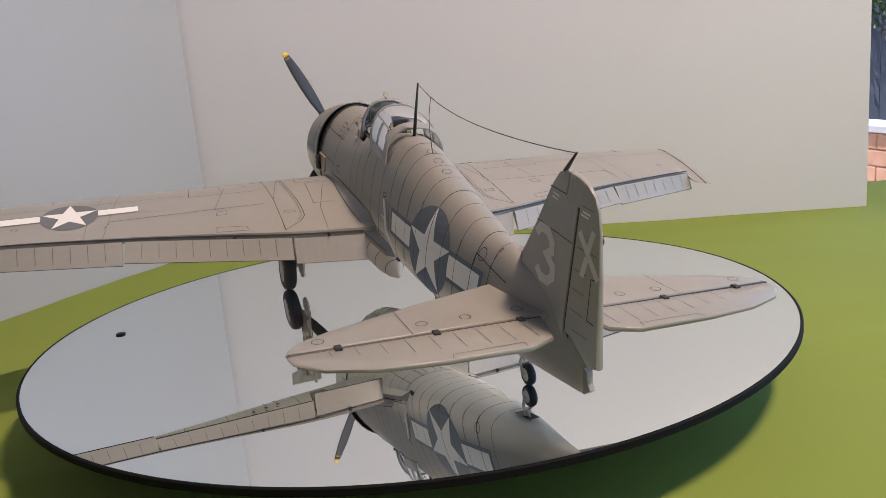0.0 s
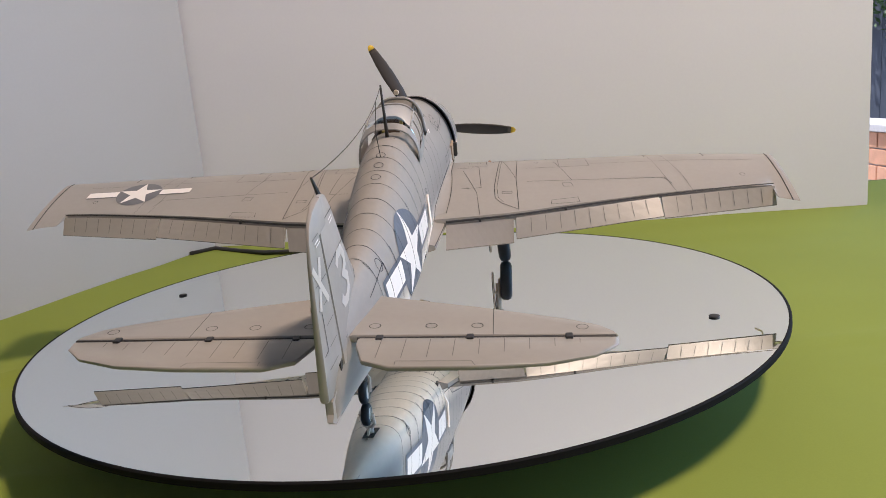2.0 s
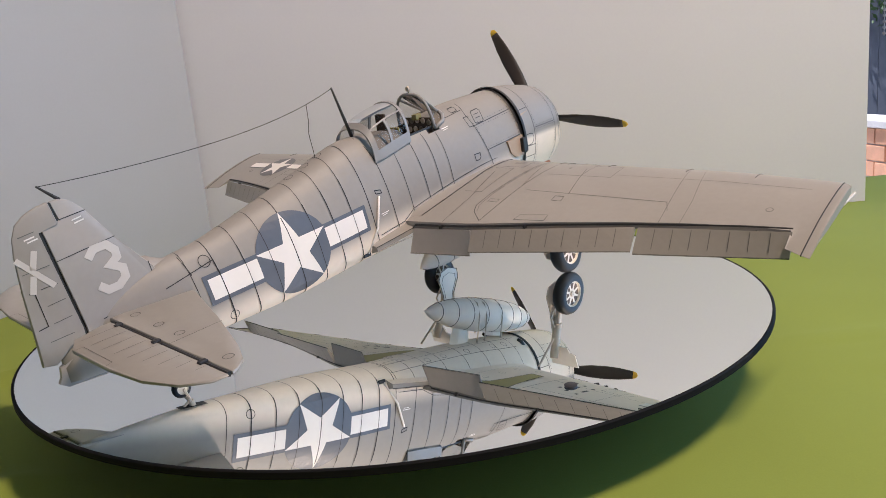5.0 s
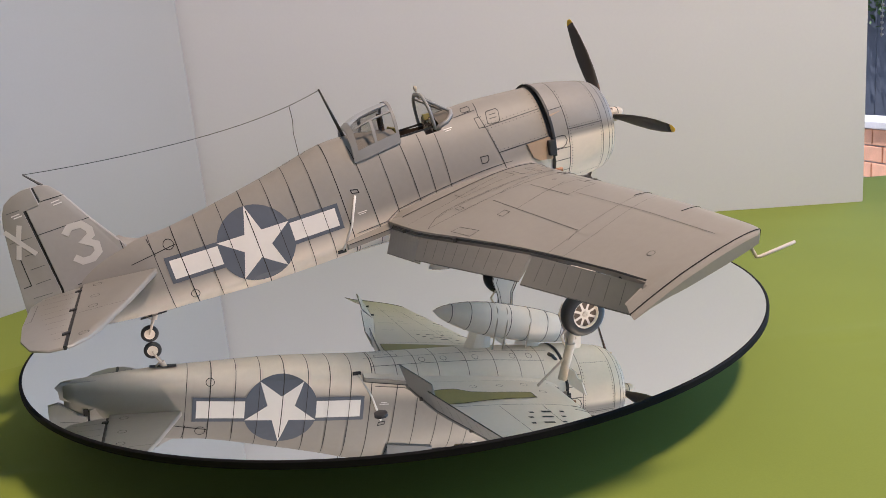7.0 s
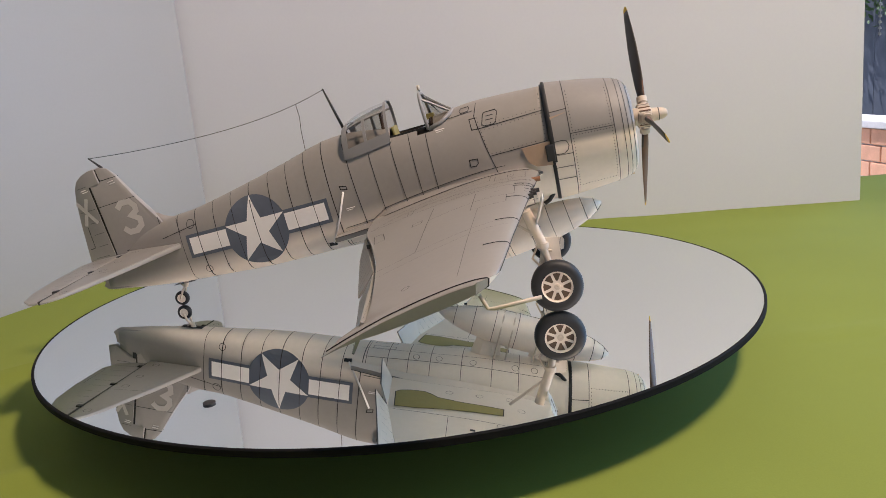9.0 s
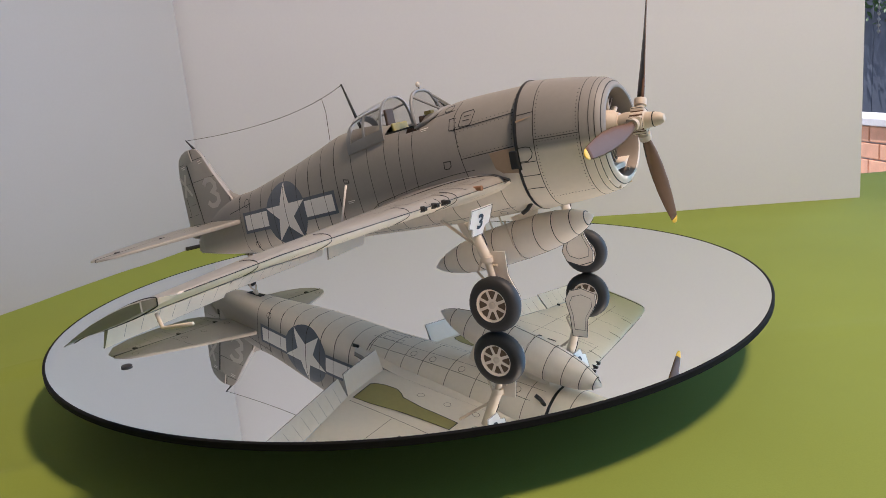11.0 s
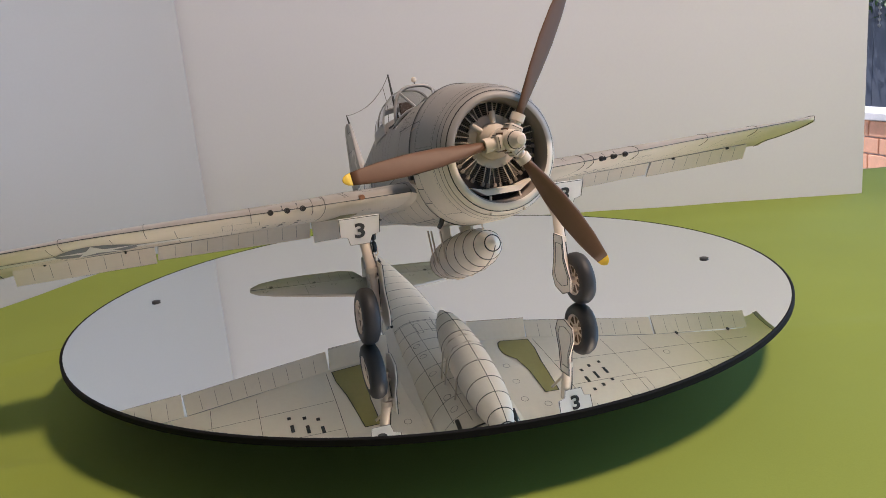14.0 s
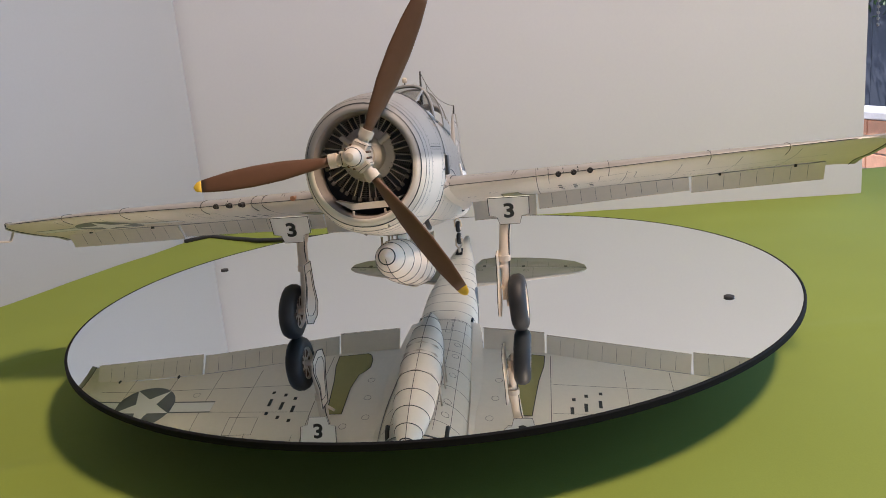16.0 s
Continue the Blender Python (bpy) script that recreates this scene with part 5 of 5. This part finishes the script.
    mast = piece("aerial_mast", tube([(-0.0197, 0, 0.0880), (-0.0266, 0, 0.1126)], [0.0009, 0.00045], 8), M_BLACK, label="black aerial mast", smooth="all")
    a, b = Vector((-0.0264, 0, 0.1122)), Vector((-0.1604, 0, 0.1028))
    pts = []
    for t in frange(0, 1, 18):
        p = a.lerp(b, t)
        p.z -= 0.018 * t * (1 - t) * (1 + 0.9 * (1 - t) ** 2)
        pts.append(p)
    piece("aerial_wire", tube(pts, 0.00016, 5), M_BLACK, mast, "thin sagging aerial wire")
    q = pts[2]
    piece("aerial_lead", tube([q, q + Vector((0.0002, 0.0008, -0.0070)), q + Vector((-0.0008, 0.0012, -0.0130)), Vector((-0.0430, 0, 0.0842))], 0.00016, 5), M_BLACK, mast, "thin aerial lead-in wire")


# ---- undercarriage and tank, upright on the mirror ----
def wheel(parent, r, wide, m, spokes):
    tyre = lathe([(-wide * 0.5, r * 0.60), (-wide * 0.52, r * 0.78), (-wide * 0.40, r * 0.93), (-wide * 0.16, r), (wide * 0.16, r), (wide * 0.40, r * 0.93), (wide * 0.52, r * 0.78), (wide * 0.5, r * 0.60)], "Y", 40, cap=(False, False))
    w = part("wheel", tyre, M_RUBBER, parent, "black tyre on a pale spoked wheel", smooth="all")
    w.matrix_basis = m
    rim = lathe([(-wide * 0.34, 0), (-wide * 0.34, r * 0.56), (-wide * 0.50, r * 0.58), (-wide * 0.50, r * 0.64), (wide * 0.50, r * 0.64), (wide * 0.50, r * 0.58), (wide * 0.34, r * 0.56), (wide * 0.34, 0)], "Y", 40)
    part("rim", rim, M_PALE, w, "pale wheel rim", smooth=True)
    if spokes:
        for s in (-1, 1):
            part("rim_line", lathe([(s * wide * 0.505, r * 0.60), (s * wide * 0.515, r * 0.605), (s * wide * 0.505, r * 0.615)], "Y", 32, cap=(False, False)), M_INK, w)
    if spokes:
        for s in (-1, 1):
            for k in range(8):
                a = 2 * math.pi * k / 8
                hole = flat([[(r * 0.23, -r * 0.035), (r * 0.50, -r * 0.15), (r * 0.53, 0), (r * 0.50, r * 0.15), (r * 0.23, r * 0.035)]])
                part("spoke_hole", hole, M_SPOKE, w, m=pose(0, s * wide * 0.345, 0) @ pose(0, 0, 0, 0, math.degrees(a)) @ pose(0, 0, 0, 90))
            part("hub_cap", lathe([(s * wide * 0.34, r * 0.13), (s * wide * 0.44, r * 0.12), (s * wide * 0.46, r * 0.04), (s * wide * 0.40, 0)], "Y", 16), M_METAL, w, smooth=True)
    return w


def main_gear(side):
    leg = new("main_gear")
    leg.parent = PLANE
    r = 0.0119
    cx, cy = 0.0708, side * 0.0488
    lean = side * 3.0
    wheel(leg, r, 0.0068, pose(cx, cy, r + 0.0001, lean, 0, 0), True)
    top = Vector((0.0590, side * 0.0450, 0.0480 + side * 0.0014))
    knee = Vector((0.0655, side * 0.0435, 0.0300))
    axle = Vector((cx, side * 0.0438, r))
    part("oleo_upper", tube([top, knee], 0.0023, 14), M_METAL, leg, "pale upper leg", smooth=True)
    part("oleo_lower", tube([knee, axle + Vector((-0.0006, 0, 0.0012))], 0.0016, 12), M_METAL, leg, "bright lower leg", smooth=True)
    part("leg_collar", tube([knee + Vector((0, 0, 0.0012)), knee - Vector((0, 0, 0.0012))], 0.0027, 14), M_METAL, leg, smooth=True)
    part("axle", tube([axle, Vector((cx, cy, r))], 0.0015, 10), M_METAL, leg, smooth=True)
    part("scissor_link", tube([knee + Vector((-0.0025, 0, 0)), knee + Vector((-0.0050, 0, -0.0060)), axle + Vector((-0.0020, 0, 0.0030))], 0.0006, 6), M_METAL, leg)
    part("drag_strut", tube([top + Vector((-0.0140, 0, 0.0)), top.lerp(knee, 0.75)], 0.0007, 6), M_METAL, leg)
    part("brake_line", tube([top + Vector((0.0015, 0.0022, 0)), top.lerp(knee, 0.5) + Vector((0.0024, 0.0018, 0)), knee + Vector((0.0015, 0.002, -0.004)), axle + Vector((0, 0.001, 0.003))], 0.00025, 5), M_BLACK, leg)
    # shield-shaped leg cover behind the wheel, and the numbered door at the top
    cover = [(-0.0040, 0.0330), (0.0042, 0.0330), (0.0050, 0.0230), (0.0100, 0.0140), (0.0095, 0.0085), (0.0020, 0.0060), (-0.0050, 0.0080), (-0.0075, 0.0130), (-0.0050, 0.0220)]
    inner_y = side * 0.0418
    sheet = loft([[Vector((cx - 0.002 + u, inner_y + w - side * 0.0005, z)) for u, z in cover] for w in (0.0, -side * 0.0006)])
    flap = part("leg_cover", sheet, M_PALE, leg, "pale shaped leg cover")
    for k, wide in ((0.985, 0.00022), (0.72, 0.00014)):
        line = [Vector((cx - 0.002 + 0.0012 + (u - 0.0012) * k, inner_y - side * 0.0012, 0.0190 + (z - 0.0190) * k)) for u, z in cover]
        part("cover_print", tube(line + line[:1], wide, 4), M_INK, flap)
    for z, w in ((0.0270, 0.0009), (0.0180, 0.0010)):
        part("clip", box(0.0050, 0.0016, w, Matrix.Translation((cx - 0.0035, inner_y + side * 0.0006, z)), 0.0002), M_METAL, flap)
    door = [(-0.0086, 0.0076), (0.0086, 0.0076), (0.0084, -0.0004), (0.0052, -0.0012), (0.0042, -0.0048), (-0.0042, -0.0048), (-0.0052, -0.0012), (-0.0084, -0.0004)]
    at = Matrix.Translation((0.0645, side * 0.0468, 0.0472 + side * 0.0014)) @ pose(0, 0, 0, side * 0.0, 16, 0)
    plate = part("gear_door", loft([[at @ Vector((w, u, v)) for u, v in door] for w in (0, 0.0006)]), M_WHITE, leg, "pale gear door plate")
    part("door_line", loft([[at @ Vector((0.0007 + 0.00005, u * k, v * k)) for u, v in door] for k in (1.0, 0.965)], closed=True, cap=(False, False)), M_INK, plate)
    num = letters("3", 0.0068, 0.03)
    part("marking", num, M_INK, plate, "black numeral three", m=at @ Matrix(((0, 0, 1, 0.00085), (1.15, 0, 0, 0), (0, 1, 0, 0.0016), (0, 0, 0, 1))))


def tail_gear():
    leg = new("tail_gear")
    leg.parent = PLANE
    wheel(leg, 0.0040, 0.0028, pose(-0.1322, 0, 0.0041), False)
    for s in (1, -1):
        part("fork", tube([(-0.1322, s * 0.0021, 0.0041), (-0.1305, s * 0.0021, 0.0085), (-0.1292, 0, 0.0110)], 0.0006, 6), M_METAL, leg)
    part("tail_leg", tube([(-0.1292, 0, 0.0105), (-0.1275, 0, 0.0165)], 0.0013, 10), M_METAL, leg, smooth=True)
    part("tail_strut", tube([(-0.1300, 0, 0.0105), (-0.1350, 0.001, 0.0150)], 0.0005, 6), M_METAL, leg)
    part("tail_well", mapped([[(-0.1350, -0.0020), (-0.1230, -0.0024), (-0.1230, 0.0024), (-0.1350, 0.0020)]], lambda u, v: Vector((u, v, 0.0112 + (u + 0.139) * 0.15)), 0.05), M_ENGINE, leg)


def tank():
    t = new("drop_tank")
    t.parent, t.matrix_basis = PLANE, AF @ Matrix.Translation((0.0552, -0.0002, 0.0202)) @ pose(0, 0, 0, 0, -11.8)
    R, L = 0.0096, 0.0925
    prof = []
    for k in range(25):
        s = -1 + 2 * k / 24
        r = R * (1 - abs(s) ** (2.4 if s < 0 else 2.8)) ** (0.62 if s > 0 else 0.72)
        prof.append((s * L / 2, max(r, 0.0004)))
    part("tank_body", lathe(prof, "X", 32), M_PALE, t, "pale rounded tank body", smooth="all")
    lines = bmesh.new()
    for s in (-0.80, -0.58, -0.34, -0.08, 0.18, 0.42, 0.62, 0.80, 0.93):
        r = R * (1 - abs(s) ** (2.4 if s < 0 else 2.8)) ** (0.62 if s > 0 else 0.72) + 0.00013
        lathe([(s * L / 2 - 0.00014, r - 0.0003), (s * L / 2 - 0.00014, r), (s * L / 2 + 0.00014, r), (s * L / 2 + 0.00014, r - 0.0003)], "X", 32, bm=lines)
    part("seam_print", lines, M_INK, t, "black seam lines")
    keel = tube([(s * L / 2, 0, -(R * (1 - abs(s) ** (2.4 if s < 0 else 2.8)) ** (0.62 if s > 0 else 0.72)) - 0.00005) for s in frange(-0.97, 0.985, 28)], 0.00016, 4)
    part("keel_line", keel, M_INK, t)
    def radius(x):
        q = 2 * x / L
        return R * (1 - abs(q) ** (2.4 if q < 0 else 2.8)) ** (0.62 if q > 0 else 0.72)
    for x, top in ((-0.0120, 0.0150), (-0.0060, 0.0140), (0.0080, 0.0118)):
        r = radius(x) + 0.0003
        strap = tube([(x, y * r, z) for y, z in ((-1.0, top), (-1.0, 0.0), (-0.7, -0.71 * r), (0, -r), (0.7, -0.71 * r), (1.0, 0.0), (1.0, top))], 0.00045, 6)
        part("strap", strap, M_METAL, t, "thin pale tank strap", smooth="all")
    for x, top in ((-0.0170, 0.0176), (0.0130, 0.0118)):
        part("pylon", loft([[Vector((x + dx * k, y * k, z)) for dx, y in ((-0.006, 0), (-0.002, -0.0016), (0.003, -0.0016), (0.007, 0), (0.003, 0.0016), (-0.002, 0.0016))] for z, k in ((radius(x) - 0.001, 1.0), (top, 1.25))]), M_PALE, t, "pale tank pylon")


def belly():
    """Printed panels below the fuselage."""
    st = bmesh.new()
    polys = stroke([(-0.030, -0.006), (0.075, -0.007)], 0.0002) + stroke([(-0.030, 0.006), (0.075, 0.007)], 0.0002)
    for x, y in ((0.000, 0.0105), (0.012, 0.0105), (0.030, 0.0110), (0.052, 0.0110), (0.062, 0.0110)):
        for s in (1, -1):
            polys += stroke(circle(x, s * y, 0.0017, 14), 0.0002, True)
    def put(u, v):
        t, b, hw = FUSELAGE(u)
        _, e, waist = section_form(u, 0, 0, 0)
        zc = b + waist * (t - b)
        return Vector((u, v, zc - (zc - b) * (1 - min(0.98, abs(v) / hw) ** e) ** (1 / e) - 0.0002))
    polys += stroke([(-0.028, -0.0125), (0.070, -0.0140)], 0.0002) + stroke([(-0.028, 0.0125), (0.070, 0.0140)], 0.0002)
    for y in (-0.0040, 0.0040):
        polys += stroke([(-0.0240, y - 0.0015), (-0.0120, y - 0.0015), (-0.0120, y + 0.0015), (-0.0240, y + 0.0015)], 0.00022, True)
    mapped(polys, put, 0.005, st)
    for x in (-0.0264, -0.0150, -0.0040, 0.0076, 0.0240, 0.0400, 0.0540, 0.0680):
        hoop(FUSELAGE, x, 0.00028, 200, 340, 25, bm=st)
    piece("belly_print", st, M_INK)


fuselage()
cowling()
engine()
propeller()
canopy()
for side in (1, -1):
    w = wing(side)
    wing_lines(w, side)
    control_surfaces(w, side)
    wing_root(side)
tail()
belly()
for side in (1, -1):
    main_gear(side)
tail_gear()
tank()


# ---- outside the glazed opening ----
def garden():
    slab("ground", (2.1, -60, FLOOR_Z - 0.30), (120, 120, FLOOR_Z - 0.02), M_GROUND, "open garden ground outside", category="ground")
    slab("patio", (2.1, -1.6, FLOOR_Z - 0.02), (3.0, 7.0, FLOOR_Z - 0.012), M_COPING, "pale sunlit patio slabs", category="patio")
    fence = thing("garden_fence", "dark blue-grey wooden garden fence", "fence")
    for k in range(30):
        y = 1.0 + 0.20 * k
        part("fence_board", box(0.02, 0.185, 2.2, Matrix.Translation((3.45 + 0.008 * (k % 2), y, FLOOR_Z + 1.1)), 0.003), M_FENCE, fence)
    for z in (0.4, 1.6):
        part("fence_rail", box(0.05, 6.0, 0.08, Matrix.Translation((3.50, 3.9, FLOOR_Z + z)), 0.003), M_FENCE, fence)
    wall = thing("garden_wall", "low orange brick garden wall with a white coping", "brick wall")
    part("mortar_core", box(0.18, 5.0, 0.42, Matrix.Translation((2.95, 4.0, FLOOR_Z + 0.19))), M_MORTAR, wall)
    part("coping", box(0.26, 5.04, 0.045, Matrix.Translation((2.95, 4.0, FLOOR_Z + 0.43)), 0.006), M_COPING, wall, "white stone coping")
    me = None
    for c in range(4):
        for k in range(24):
            y = 1.62 + 0.212 * k + (0.105 if c % 2 else 0.0)
            if me is None:
                ob = part("brick", box(0.02, 0.20, 0.092, bevel=0.005), M_BRICK, wall)
                me = ob.data
            else:
                ob = new("brick", me)
                ob.parent = wall
            ob.location = (2.853 + 0.003 * random.random(), y, FLOOR_Z + 0.046 + 0.102 * c)
    shrub = thing("shrub", "leafy green shrub over the fence", "shrub")
    part("trunk", tube([(3.75, 4.6, FLOOR_Z), (3.72, 4.62, 0.2), (3.7, 4.6, 0.75)], [0.03, 0.022, 0.01], 8), M_FENCE, shrub)
    bm = bmesh.new()
    for k in range(2600):
        c = Vector((random.gauss(3.34, 0.05), random.uniform(3.2, 6.2), random.gauss(0.56, 0.13)))
        t = Euler((random.uniform(0, 6.3), random.uniform(0, 6.3), random.uniform(0, 6.3))).to_matrix()
        s = random.uniform(0.018, 0.035)
        bm.faces.new([bm.verts.new(c + t @ Vector(p) * s) for p in ((-1, 0, 0), (0, -0.45, 0.1), (1, 0, 0), (0, 0.45, 0.1))])
    part("crown", bm, M_LEAF, shrub, "many small green leaves")
    chain = thing("bead_string", "string of white beads hanging by the door", "bead string")
    part("cord", tube([(2.02, 2.80, 1.30), (2.02, 2.80, 0.17)], 0.0015, 5), M_FRAME, chain)
    ball = None
    for k in range(46):
        if ball is None:
            bm = bmesh.new()
            bmesh.ops.create_icosphere(bm, subdivisions=1, radius=0.008)
            ob = part("bead", bm, M_FRAME, chain, smooth="all")
            ball = ob.data
        else:
            ob = new("bead", ball)
            ob.parent = chain
        ob.location = (2.02, 2.80, 0.18 + 0.024 * k)


garden()


def door_frame():
    f = tagged(new("door_1"), "white frame of the wide glazed door", "door", "", "structure")
    for y in (-1.13, 3.88):
        part("jamb", box(0.11, 0.05, 2.06, Matrix.Translation((2.05, y, FLOOR_Z + 1.06)), 0.004), M_FRAME, f)
    part("head", box(0.11, 4.96, 0.05, Matrix.Translation((2.05, 1.375, 1.312)), 0.004), M_FRAME, f)


door_frame()


# ---- what moves: the mirror turns on its base and carries the aircraft round ----
def motions():
    walk(MIRROR, [(t, pose(0, 0, MIRROR_Z, 0, 0, a)) for t, a in SPIN])
    walk(PLANE, [(t, pose(0, 0, MIRROR_Z, 0, 0, a) @ pose(0, 0.0053, 0)) for t, a in SPIN])


motions()
